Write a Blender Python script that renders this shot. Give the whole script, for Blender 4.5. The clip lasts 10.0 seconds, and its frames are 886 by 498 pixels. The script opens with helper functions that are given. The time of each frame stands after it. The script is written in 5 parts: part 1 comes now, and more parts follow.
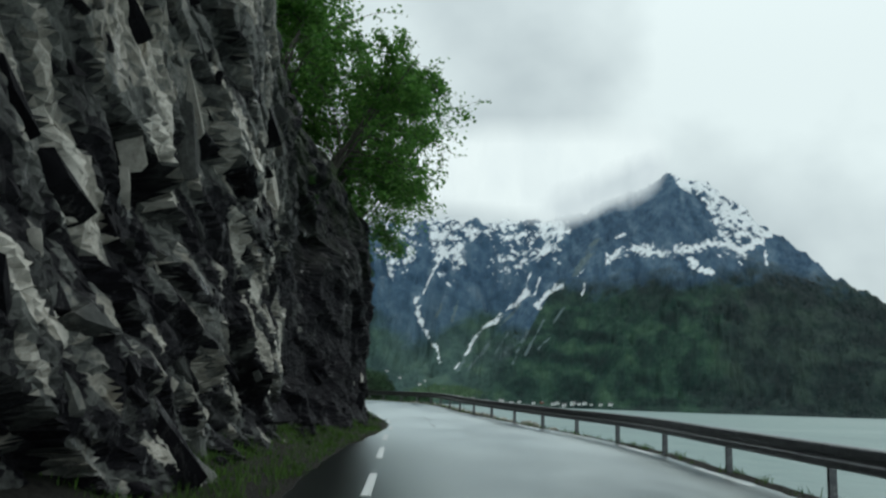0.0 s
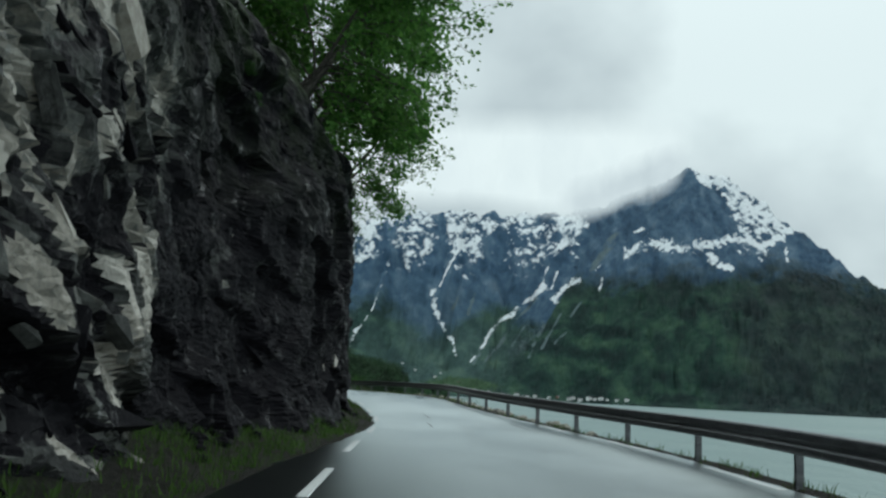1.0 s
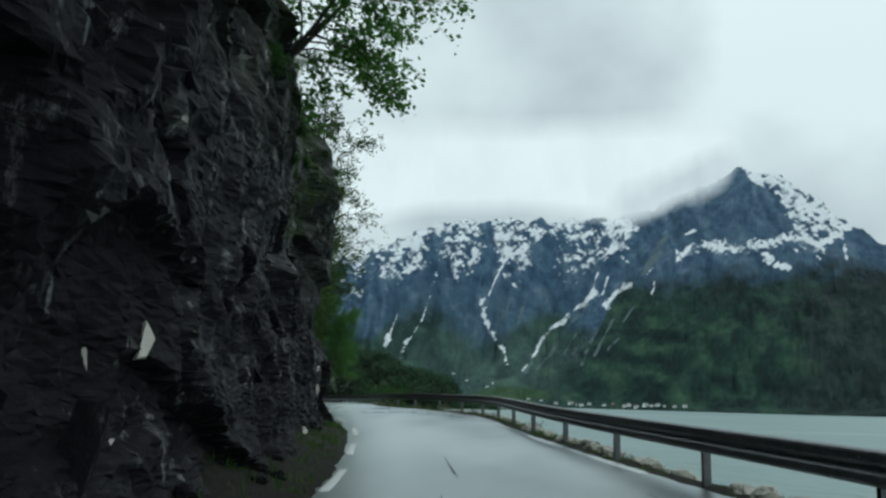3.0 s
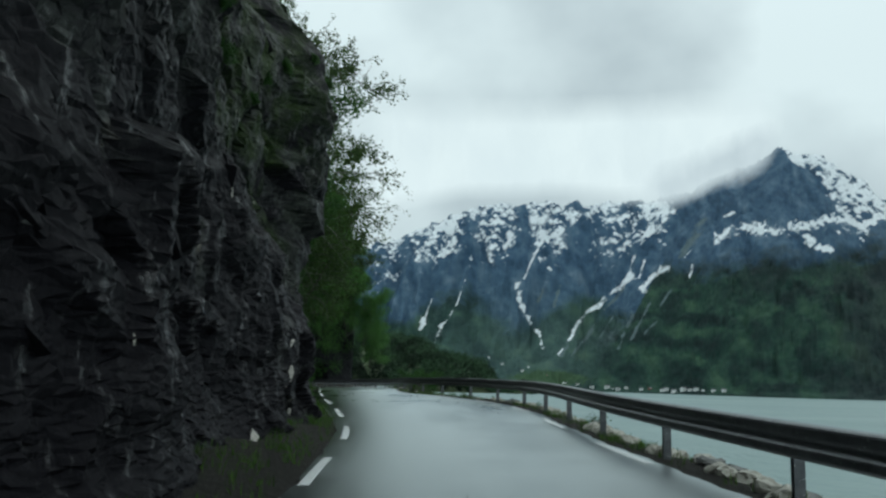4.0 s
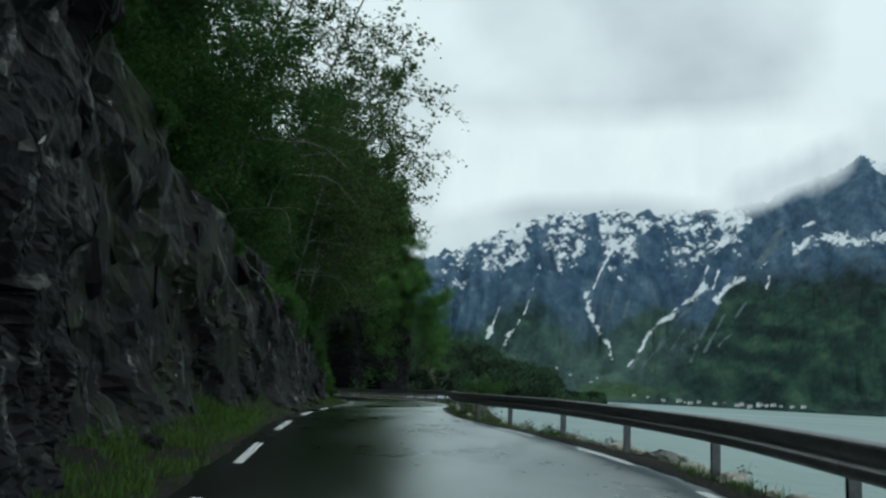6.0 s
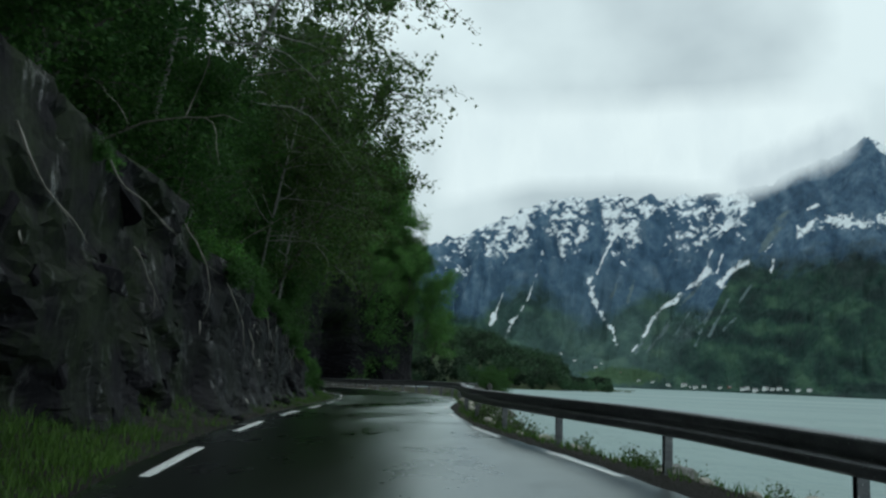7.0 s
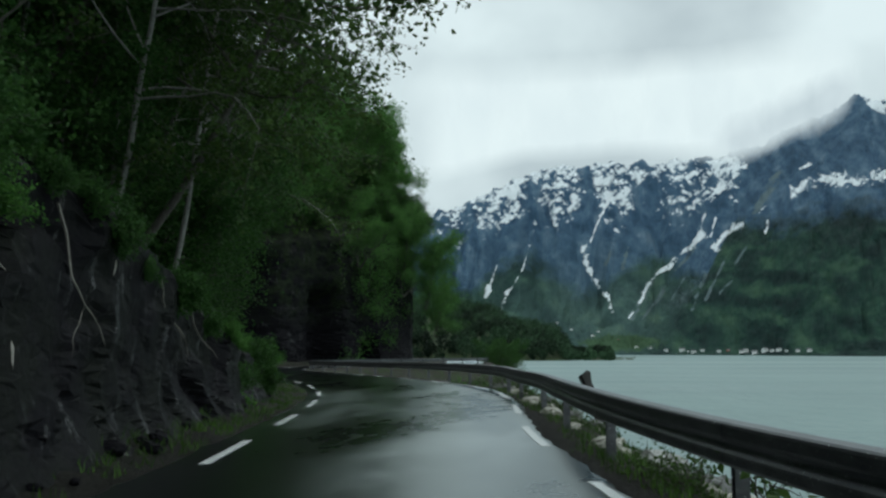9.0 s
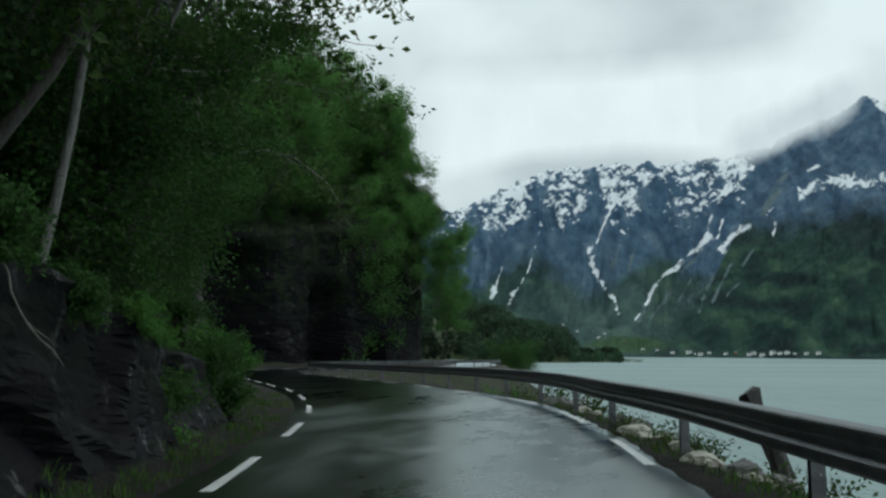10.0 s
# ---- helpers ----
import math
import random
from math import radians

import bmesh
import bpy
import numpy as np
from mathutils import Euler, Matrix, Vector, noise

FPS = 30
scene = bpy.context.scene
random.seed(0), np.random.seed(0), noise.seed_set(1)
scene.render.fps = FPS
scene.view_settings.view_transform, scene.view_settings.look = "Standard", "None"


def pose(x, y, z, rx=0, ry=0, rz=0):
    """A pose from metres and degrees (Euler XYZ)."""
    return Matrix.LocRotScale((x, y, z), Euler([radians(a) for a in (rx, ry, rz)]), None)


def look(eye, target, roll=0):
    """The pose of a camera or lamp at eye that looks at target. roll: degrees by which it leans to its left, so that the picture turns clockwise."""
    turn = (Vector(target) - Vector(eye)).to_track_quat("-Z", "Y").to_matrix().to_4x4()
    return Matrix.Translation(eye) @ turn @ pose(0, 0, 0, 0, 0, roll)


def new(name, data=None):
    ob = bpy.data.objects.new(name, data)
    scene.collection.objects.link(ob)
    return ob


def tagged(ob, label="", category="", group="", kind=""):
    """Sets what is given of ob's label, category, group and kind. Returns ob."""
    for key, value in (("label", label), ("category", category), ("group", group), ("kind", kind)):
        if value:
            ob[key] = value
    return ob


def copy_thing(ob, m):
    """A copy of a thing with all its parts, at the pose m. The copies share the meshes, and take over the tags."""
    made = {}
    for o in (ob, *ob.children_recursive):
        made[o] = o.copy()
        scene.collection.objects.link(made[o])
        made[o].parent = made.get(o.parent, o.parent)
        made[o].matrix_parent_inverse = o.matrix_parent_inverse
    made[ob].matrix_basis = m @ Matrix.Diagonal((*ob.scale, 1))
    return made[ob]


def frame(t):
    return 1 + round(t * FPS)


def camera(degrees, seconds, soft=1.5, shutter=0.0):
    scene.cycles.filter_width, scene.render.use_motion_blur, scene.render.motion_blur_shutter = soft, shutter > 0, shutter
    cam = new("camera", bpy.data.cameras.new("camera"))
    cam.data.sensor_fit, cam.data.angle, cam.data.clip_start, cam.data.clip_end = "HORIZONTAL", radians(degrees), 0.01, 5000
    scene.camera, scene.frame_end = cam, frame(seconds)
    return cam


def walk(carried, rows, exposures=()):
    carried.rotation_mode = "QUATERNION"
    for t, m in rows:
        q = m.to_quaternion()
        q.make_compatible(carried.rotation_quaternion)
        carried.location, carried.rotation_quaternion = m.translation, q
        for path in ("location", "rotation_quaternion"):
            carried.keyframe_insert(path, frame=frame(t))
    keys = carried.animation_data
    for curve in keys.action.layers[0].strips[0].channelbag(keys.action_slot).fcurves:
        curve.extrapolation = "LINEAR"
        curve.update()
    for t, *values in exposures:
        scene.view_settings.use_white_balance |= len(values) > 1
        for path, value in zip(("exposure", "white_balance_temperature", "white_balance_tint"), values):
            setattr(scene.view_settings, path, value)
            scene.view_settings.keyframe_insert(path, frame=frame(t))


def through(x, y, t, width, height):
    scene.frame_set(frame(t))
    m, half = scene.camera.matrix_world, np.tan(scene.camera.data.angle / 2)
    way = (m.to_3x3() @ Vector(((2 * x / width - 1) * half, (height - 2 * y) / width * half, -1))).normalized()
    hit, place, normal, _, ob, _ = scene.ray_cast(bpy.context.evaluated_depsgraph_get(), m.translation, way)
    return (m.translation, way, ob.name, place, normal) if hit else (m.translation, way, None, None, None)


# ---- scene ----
# The camera: a car driving along the fjord road.
cam = camera(52.57, 10.0, soft=2.5)
walk(cam, [
    (0.0, look((-0.000, -0.000, 1.247), (-0.000, 9.858, 2.924), 1.71)),
    (0.5, look((0.246, 4.003, 1.244), (0.179, 13.872, 2.858), 2.19)),
    (1.0, look((0.427, 8.002, 1.271), (0.238, 17.873, 2.863), 2.62)),
    (1.5, look((0.528, 12.137, 1.320), (0.223, 21.993, 2.985), 2.42)),
    (2.0, look((0.589, 16.127, 1.380), (0.167, 25.968, 3.103), 2.03)),
    (2.5, look((0.538, 20.100, 1.455), (-0.026, 29.933, 3.188), 1.59)),
    (4.0, look((0.052, 31.431, 1.609), (-1.058, 41.255, 3.112), 1.39)),
    (4.5, look((-0.263, 35.463, 1.687), (-1.603, 45.263, 3.158), 1.85)),
    (5.0, look((-0.677, 39.806, 1.764), (-2.276, 49.560, 3.280), 2.42)),
    (5.5, look((-1.178, 43.882, 1.855), (-2.996, 53.588, 3.430), 2.92)),
    (7.0, look((-3.424, 55.989, 2.189), (-5.310, 65.705, 3.619), 2.04)),
    (7.5, look((-4.407, 59.981, 2.265), (-6.204, 69.735, 3.547), 0.89)),
    (8.0, look((-5.468, 63.927, 2.350), (-7.256, 73.696, 3.521), 0.12)),
    (8.5, look((-6.610, 68.003, 2.417), (-8.407, 77.775, 3.551), -0.12)),
    (9.0, look((-7.700, 72.094, 2.450), (-9.502, 81.863, 3.598), -0.20)),
    (9.5, look((-8.817, 76.063, 2.459), (-10.632, 85.828, 3.626), -0.13)),
    (10.0, look((-9.811, 79.597, 2.459), (-11.670, 89.354, 3.621), 0.05)),
], exposures=[(0.0, 0.10, 6520, 8.5), (2.0, 0.03, 6280, 6.5), (8.0, 0.05, 6280, 6.0), (10.0, 0.06, 6420, 8.5)])

# ---------------------------------------------------------------- light
world = bpy.data.worlds.new("overcast_sky")
scene.world = world
world.use_nodes = True
wt = world.node_tree
wt.nodes.clear()


def link(tree, a, out, b, inp):
    tree.links.new(a.outputs[out], b.inputs[inp])


def sky_world():
    t = wt
    crd = t.nodes.new("ShaderNodeTexCoord")
    mp = t.nodes.new("ShaderNodeMapping")
    mp.inputs["Location"].default_value = (0.35, 0.1, 0.62)
    mp.inputs["Scale"].default_value = (1.0, 1.0, 1.25)
    link(t, crd, "Generated", mp, "Vector")
    n1 = t.nodes.new("ShaderNodeTexNoise")
    n1.inputs["Scale"].default_value = 3.1
    n1.inputs["Detail"].default_value = 5.0
    n1.inputs["Roughness"].default_value = 0.45
    link(t, mp, "Vector", n1, "Vector")
    # heavier grey cloud over the fjord
    aim = t.nodes.new("ShaderNodeVectorMath")
    aim.operation = "DISTANCE"
    aim.inputs[1].default_value = (math.sin(radians(7)) * 0.93, math.cos(radians(7)) * 0.93, 0.37)
    link(t, crd, "Generated", aim, 0)
    heavy = t.nodes.new("ShaderNodeMapRange")
    heavy.interpolation_type = "SMOOTHSTEP"
    for key, value in (("From Min", 0.02), ("From Max", 0.22), ("To Min", -0.095), ("To Max", 0.03)):
        heavy.inputs[key].default_value = value
    link(t, aim, "Value", heavy, "Value")
    total = t.nodes.new("ShaderNodeMath")
    link(t, n1, "Fac", total, 0)
    link(t, heavy, "Result", total, 1)
    r1 = t.nodes.new("ShaderNodeValToRGB")
    r1.color_ramp.elements[0].position, r1.color_ramp.elements[0].color = 0.36, (0.50, 0.585, 0.61, 1)
    r1.color_ramp.elements[1].position, r1.color_ramp.elements[1].color = 0.56, (0.76, 0.87, 0.88, 1)
    link(t, total, "Value", r1, "Fac")
    sky = t.nodes.new("ShaderNodeTexSky")
    sky.sky_type = "NISHITA"
    sky.sun_disc = False
    sky.sun_elevation, sky.sun_rotation = radians(48), radians(25)
    bg_cloud = t.nodes.new("ShaderNodeBackground")
    bg_sky = t.nodes.new("ShaderNodeBackground")
    bg_sky.inputs["Strength"].default_value = 0.05
    # an overcast sky is brightest overhead
    axes = t.nodes.new("ShaderNodeSeparateXYZ")
    link(t, crd, "Generated", axes, "Vector")
    rise = t.nodes.new("ShaderNodeMapRange")
    rise.interpolation_type = "SMOOTHSTEP"
    for key, value in (("From Min", 0.30), ("From Max", 0.95), ("To Min", SKY), ("To Max", SKY * 1.5)):
        rise.inputs[key].default_value = value
    link(t, axes, "Z", rise, "Value")
    link(t, rise, "Result", bg_cloud, "Strength")
    link(t, r1, "Color", bg_cloud, "Color")
    link(t, sky, "Color", bg_sky, "Color")
    mix = t.nodes.new("ShaderNodeMixShader")
    mix.inputs["Fac"].default_value = 0.93
    link(t, bg_sky, "Background", mix, 1)
    link(t, bg_cloud, "Background", mix, 2)
    out = t.nodes.new("ShaderNodeOutputWorld")
    link(t, mix, "Shader", out, "Surface")


SKY = 1.0
sky_world()
sun_data = bpy.data.lights.new("sun", "SUN")
sun_data.energy, sun_data.angle, sun_data.color = 0.3, radians(35), (1.0, 0.97, 0.93)
sun = new("sun", sun_data)
sun.matrix_world = look((200, 260, 380), (0, 60, 0))

# ---------------------------------------------------------------- small tools


def spline(pairs):
    """x over y through (y, x) pairs, smooth, for arrays."""
    ys = np.array([p[0] for p in pairs], float)
    xs = np.array([p[1] for p in pairs], float)
    d = np.diff(xs) / np.diff(ys)
    m = np.concatenate([[d[0]], 0.5 * (d[1:] + d[:-1]), [d[-1]]])

    def f(y):
        y = np.asarray(y, float)
        yc = np.clip(y, ys[0], ys[-1])
        i = np.clip(np.searchsorted(ys, yc, side="right") - 1, 0, len(ys) - 2)
        h = ys[i + 1] - ys[i]
        t = (yc - ys[i]) / h
        v = ((2 * t**3 - 3 * t**2 + 1) * xs[i] + (t**3 - 2 * t**2 + t) * h * m[i]
             + (-2 * t**3 + 3 * t**2) * xs[i + 1] + (t**3 - t**2) * h * m[i + 1])
        return v + np.where(y < ys[0], (y - ys[0]) * m[0], 0) + np.where(y > ys[-1], (y - ys[-1]) * m[-1], 0)
    return f


def hashed(a, seed):
    """Random numbers 0..1 for whole-number rows a (n, k)."""
    v = np.full(a.shape[0], seed * 374761393 + 12345, dtype=np.uint64)
    for k in range(a.shape[1]):
        v = (v ^ (a[:, k].astype(np.int64).astype(np.uint64) * np.uint64(2654435761 + 97 * k))) * np.uint64(6364136223846793005)
        v = v ^ (v >> np.uint64(29))
    return (v >> np.uint64(11)).astype(float) / float(1 << 53)


def vnoise(p, seed=0):
    """Smooth noise -1..1 at points p (n, k)."""
    p = np.asarray(p, float)
    b = np.floor(p)
    f = p - b
    f = f * f * (3 - 2 * f)
    k = p.shape[1]
    out = np.zeros(len(p))
    for c in range(1 << k):
        o = np.array([(c >> j) & 1 for j in range(k)])
        w = np.prod(np.where(o, f, 1 - f), axis=1)
        out += w * hashed(b + o, seed)
    return out * 2 - 1


def fbm(p, octaves=4, seed=0, gain=0.5):
    p = np.asarray(p, float)
    out, a, s = np.zeros(len(p)), 1.0, 0.0
    for i in range(octaves):
        out += a * vnoise(p * (2.03**i) + 17.3 * i, seed + i)
        s += a
        a *= gain
    return out / s


def cells(p, seed):
    """The two nearest scattered points round p (n, 2): their number rows, the ways to them, and how much nearer the first is."""
    b = np.floor(p)
    best, next_ = np.full(len(p), 1e9), np.full(len(p), 1e9)
    cid, cid2, way, way2 = (np.zeros_like(p) for _ in range(4))
    for i in (-1, 0, 1):
        for j in (-1, 0, 1):
            c = b + np.array([i, j])
            q = c + np.stack([hashed(c, seed), hashed(c, seed + 7)], -1)
            d = p - q
            r = (d * d).sum(-1)
            m = r < best
            n = ~m & (r < next_)
            next_[m], cid2[m], way2[m] = best[m], cid[m], way[m]
            best[m], cid[m], way[m] = r[m], c[m], d[m]
            next_[n], cid2[n], way2[n] = r[n], c[n], d[n]
    return cid, way, cid2, way2, np.sqrt(next_) - np.sqrt(best)


def facets(u, v, size_u, size_v, turn, seed, tilt, warp=0.42, soft=0.04, ledge=0.0):
    """Broken stone: each cell a tilted plane. ledge turns the planes upwards. Returns relief about -1..1, the cells and how far the joint is."""
    ct, st = math.cos(turn), math.sin(turn)
    p = np.stack([(u * ct + v * st) / size_u, (-u * st + v * ct) / size_v], -1)
    p = p + warp * np.stack([vnoise(p * 1.7, seed + 30), vnoise(p * 1.7, seed + 31)], -1)
    cid, way, cid2, way2, gap = cells(p, seed)

    def plane(c, d):
        gu, gv = hashed(c, seed + 2) * 2 - 1, (hashed(c, seed + 3) * 2 - 1) * (1 - ledge) - ledge
        return 0.6 * (hashed(c, seed + 1) * 2 - 1) + tilt * (gu * d[:, 0] + gv * d[:, 1])
    k = 0.5 + 0.5 * np.clip(gap / soft, 0, 1)
    return plane(cid, way) * k + plane(cid2, way2) * (1 - k), cid, gap


def mesh(name, verts, faces, material=None, smooth=False):
    me = bpy.data.meshes.new(name)
    me.from_pydata([tuple(v) for v in np.asarray(verts, float).tolist()], [], faces)
    if material:
        me.materials.append(material)
    if smooth:
        me.polygons.foreach_set("use_smooth", [True] * len(me.polygons))
    me.update()
    return me


def attribute(me, name, values, domain="POINT"):
    a = me.attributes.new(name, "FLOAT", domain)
    a.data.foreach_set("value", np.asarray(values, dtype=np.float32))


def grid_faces(rows, cols):
    """Faces of a grid whose points run row by row."""
    i, j = np.meshgrid(np.arange(rows - 1), np.arange(cols - 1), indexing="ij")
    a = (i * cols + j).ravel()
    return np.stack([a, a + 1, a + cols + 1, a + cols], -1).tolist()


def part(name, data, parent, label="", material=None):
    """Links a mesh or a bmesh as one object under a thing or part."""
    if isinstance(data, bmesh.types.BMesh):
        me = bpy.data.meshes.new(name)
        data.to_mesh(me)
        data.free()
        data = me
    if material:
        data.materials.append(material)
    ob = new(name, data)
    ob.parent = parent
    if label:
        tagged(ob, label)
    return ob


def thing(name, label, category, group="", kind=""):
    return tagged(new(name), label, category, group, kind)


def box(bm, lo, hi, bevel=0.0):
    vs = [bm.verts.new((x, y, z)) for x in (lo[0], hi[0]) for y in (lo[1], hi[1]) for z in (lo[2], hi[2])]
    fs = [bm.faces.new([vs[i] for i in f]) for f in ((0, 1, 3, 2), (4, 6, 7, 5), (0, 4, 5, 1), (2, 3, 7, 6), (0, 2, 6, 4), (1, 5, 7, 3))]
    if bevel:
        es = list({e for f in fs for e in f.edges})
        bmesh.ops.bevel(bm, geom=es, offset=bevel, segments=1, affect="EDGES")


def tubes(paths, sides=6):
    """Points and faces of tapered tubes; each path is (points, radii)."""
    verts, faces = [], []
    ang = np.linspace(0, 2 * np.pi, sides, endpoint=False)
    for pts, rad in paths:
        pts = np.asarray(pts, float)
        n = len(pts)
        d = np.gradient(pts, axis=0)
        d /= np.linalg.norm(d, axis=1)[:, None] + 1e-9
        ref = np.where(np.abs(d[:, 2:3]) > 0.9, np.array([[1.0, 0, 0]]), np.array([[0, 0, 1.0]]))
        a = np.cross(d, ref)
        a /= np.linalg.norm(a, axis=1)[:, None] + 1e-9
        b = np.cross(d, a)
        base = len(verts)
        for i in range(n):
            ring = pts[i] + rad[i] * (np.cos(ang)[:, None] * a[i] + np.sin(ang)[:, None] * b[i])
            verts.extend(ring.tolist())
        for i in range(n - 1):
            for k in range(sides):
                k2 = (k + 1) % sides
                faces.append((base + i * sides + k, base + i * sides + k2, base + (i + 1) * sides + k2, base + (i + 1) * sides + k))
        faces.append(tuple(base + (n - 1) * sides + k for k in range(sides)))
    return verts, faces


# ---------------------------------------------------------------- materials


class Nodes:
    """A node material, built from the top down."""

    def __init__(self, name):
        self.m = bpy.data.materials.new(name)
        self.m.use_nodes = True
        self.t = self.m.node_tree
        self.b = self.t.nodes["Principled BSDF"]
        self.crd = self.t.nodes.new("ShaderNodeNewGeometry")

    def node(self, kind, **inputs):
        n = self.t.nodes.new(kind)
        for k, v in inputs.items():
            n.inputs[k.replace("_", " ")].default_value = v
        return n

    def scaled(self, scale):
        mp = self.t.nodes.new("ShaderNodeMapping")
        mp.inputs["Scale"].default_value = scale
        link(self.t, self.crd, "Position", mp, "Vector")
        return mp

    def noise(self, scale, detail=4.0, rough=0.55, stretch=None):
        n = self.node("ShaderNodeTexNoise", Scale=scale, Detail=detail, Roughness=rough)
        src = self.scaled(stretch) if stretch else self.crd
        link(self.t, src, "Vector" if stretch else "Position", n, "Vector")
        return n.outputs["Fac"]

    def attr(self, name):
        n = self.t.nodes.new("ShaderNodeAttribute")
        n.attribute_name = name
        return n.outputs["Fac"]

    def ramp(self, fac, stops):
        r = self.t.nodes.new("ShaderNodeValToRGB")
        e = r.color_ramp.elements
        while len(e) < len(stops):
            e.new(0.5)
        for k, (p, c) in zip(e, stops):
            k.position, k.color = p, (*c, 1) if len(c) == 3 else c
        self.t.links.new(fac, r.inputs["Fac"])
        return r.outputs["Color"]

    def grey(self, fac, lo, hi):
        r = self.t.nodes.new("ShaderNodeMapRange")
        r.inputs["From Min"].default_value, r.inputs["From Max"].default_value = lo, hi
        self.t.links.new(fac, r.inputs["Value"])
        return r.outputs["Result"]

    def mix(self, fac, a, b):
        n = self.t.nodes.new("ShaderNodeMix")
        n.data_type = "RGBA"
        for s, v in ((n.inputs[0], fac), (n.inputs[6], a), (n.inputs[7], b)):
            if isinstance(v, (tuple, float, int)):
                s.default_value = (*v, 1) if isinstance(v, tuple) else v
            else:
                self.t.links.new(v, s)
        return n.outputs[2]

    def math(self, op, a, b=0.0, c=0.0):
        n = self.t.nodes.new("ShaderNodeMath")
        n.operation = op
        for s, v in zip(n.inputs, (a, b, c)):
            if isinstance(v, (float, int)):
                s.default_value = v
            else:
                self.t.links.new(v, s)
        return n.outputs[0]

    def bump(self, fac, distance, strength=1.0, after=None):
        n = self.node("ShaderNodeBump", Strength=strength, Distance=distance)
        self.t.links.new(fac, n.inputs["Height"])
        if after:
            self.t.links.new(after, n.inputs["Normal"])
        return n.outputs["Normal"]

    def random(self):
        return self.t.nodes.new("ShaderNodeObjectInfo").outputs["Random"]

    def island(self):
        return self.crd.outputs["Random Per Island"]

    def done(self, color, rough, normal=None, metallic=0.0, spec=0.5):
        for name, v in (("Base Color", color), ("Roughness", rough), ("Metallic", metallic), ("Specular IOR Level", spec), ("Normal", normal)):
            if v is None:
                continue
            if isinstance(v, tuple):
                self.b.inputs[name].default_value = (*v, 1)
            elif isinstance(v, (float, int)):
                self.b.inputs[name].default_value = v
            else:
                self.t.links.new(v, self.b.inputs[name])
        return self.m


def rock_material():
    n = Nodes("fractured_rock")
    fine = n.noise(7.0, 6, 0.65)
    speck = n.noise(26.0, 5, 0.7)
    tone = n.math("ADD", n.attr("tone"), n.math("MULTIPLY", n.math("SUBTRACT", fine, 0.5), 0.34))
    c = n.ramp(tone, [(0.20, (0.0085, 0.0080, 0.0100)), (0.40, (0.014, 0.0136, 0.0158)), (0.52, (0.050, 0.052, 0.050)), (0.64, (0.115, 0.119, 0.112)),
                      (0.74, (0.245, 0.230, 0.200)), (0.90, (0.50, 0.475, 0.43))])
    c = n.mix(n.math("MULTIPLY", n.grey(speck, 0.58, 0.70), 0.45), c, (0.004, 0.004, 0.005))
    rust = n.grey(n.noise(1.1, 4, 0.6), 0.60, 0.75)
    c = n.mix(n.math("MULTIPLY", rust, n.math("MULTIPLY", n.grey(tone, 0.40, 0.70), 0.55)), c, (0.15, 0.115, 0.07))
    # pale upright streaks down the face
    streak = n.noise(1.0, 5, 0.7, stretch=(5.0, 5.0, 0.45))
    c = n.mix(n.math("MULTIPLY", n.grey(streak, 0.63, 0.71), n.attr("pale_streak")), c, (0.34, 0.35, 0.35))
    moss = n.math("MULTIPLY", n.grey(n.noise(0.9, 6, 0.7), 0.42, 0.60), n.attr("moss"))
    mosscol = n.ramp(n.noise(18, 3), [(0.3, (0.010, 0.018, 0.007)), (0.7, (0.040, 0.062, 0.020))])
    c = n.mix(moss, c, mosscol)
    nr = n.bump(n.noise(5.0, 8, 0.70, stretch=(1.0, 1.0, 0.7)), 0.045, 1.0)
    nr = n.bump(n.noise(45.0, 4, 0.6), 0.008, 0.6, nr)
    # water running over parts of the face
    film = n.grey(n.noise(1.7, 7, 0.75, stretch=(1.6, 1.6, 0.6)), 0.58, 0.67)
    gloss = n.math("ADD", n.math("MULTIPLY", film, 0.75), 0.03)
    r = n.math("SUBTRACT", 0.46, n.math("MULTIPLY", film, 0.32))
    return n.done(c, r, nr, spec=gloss)


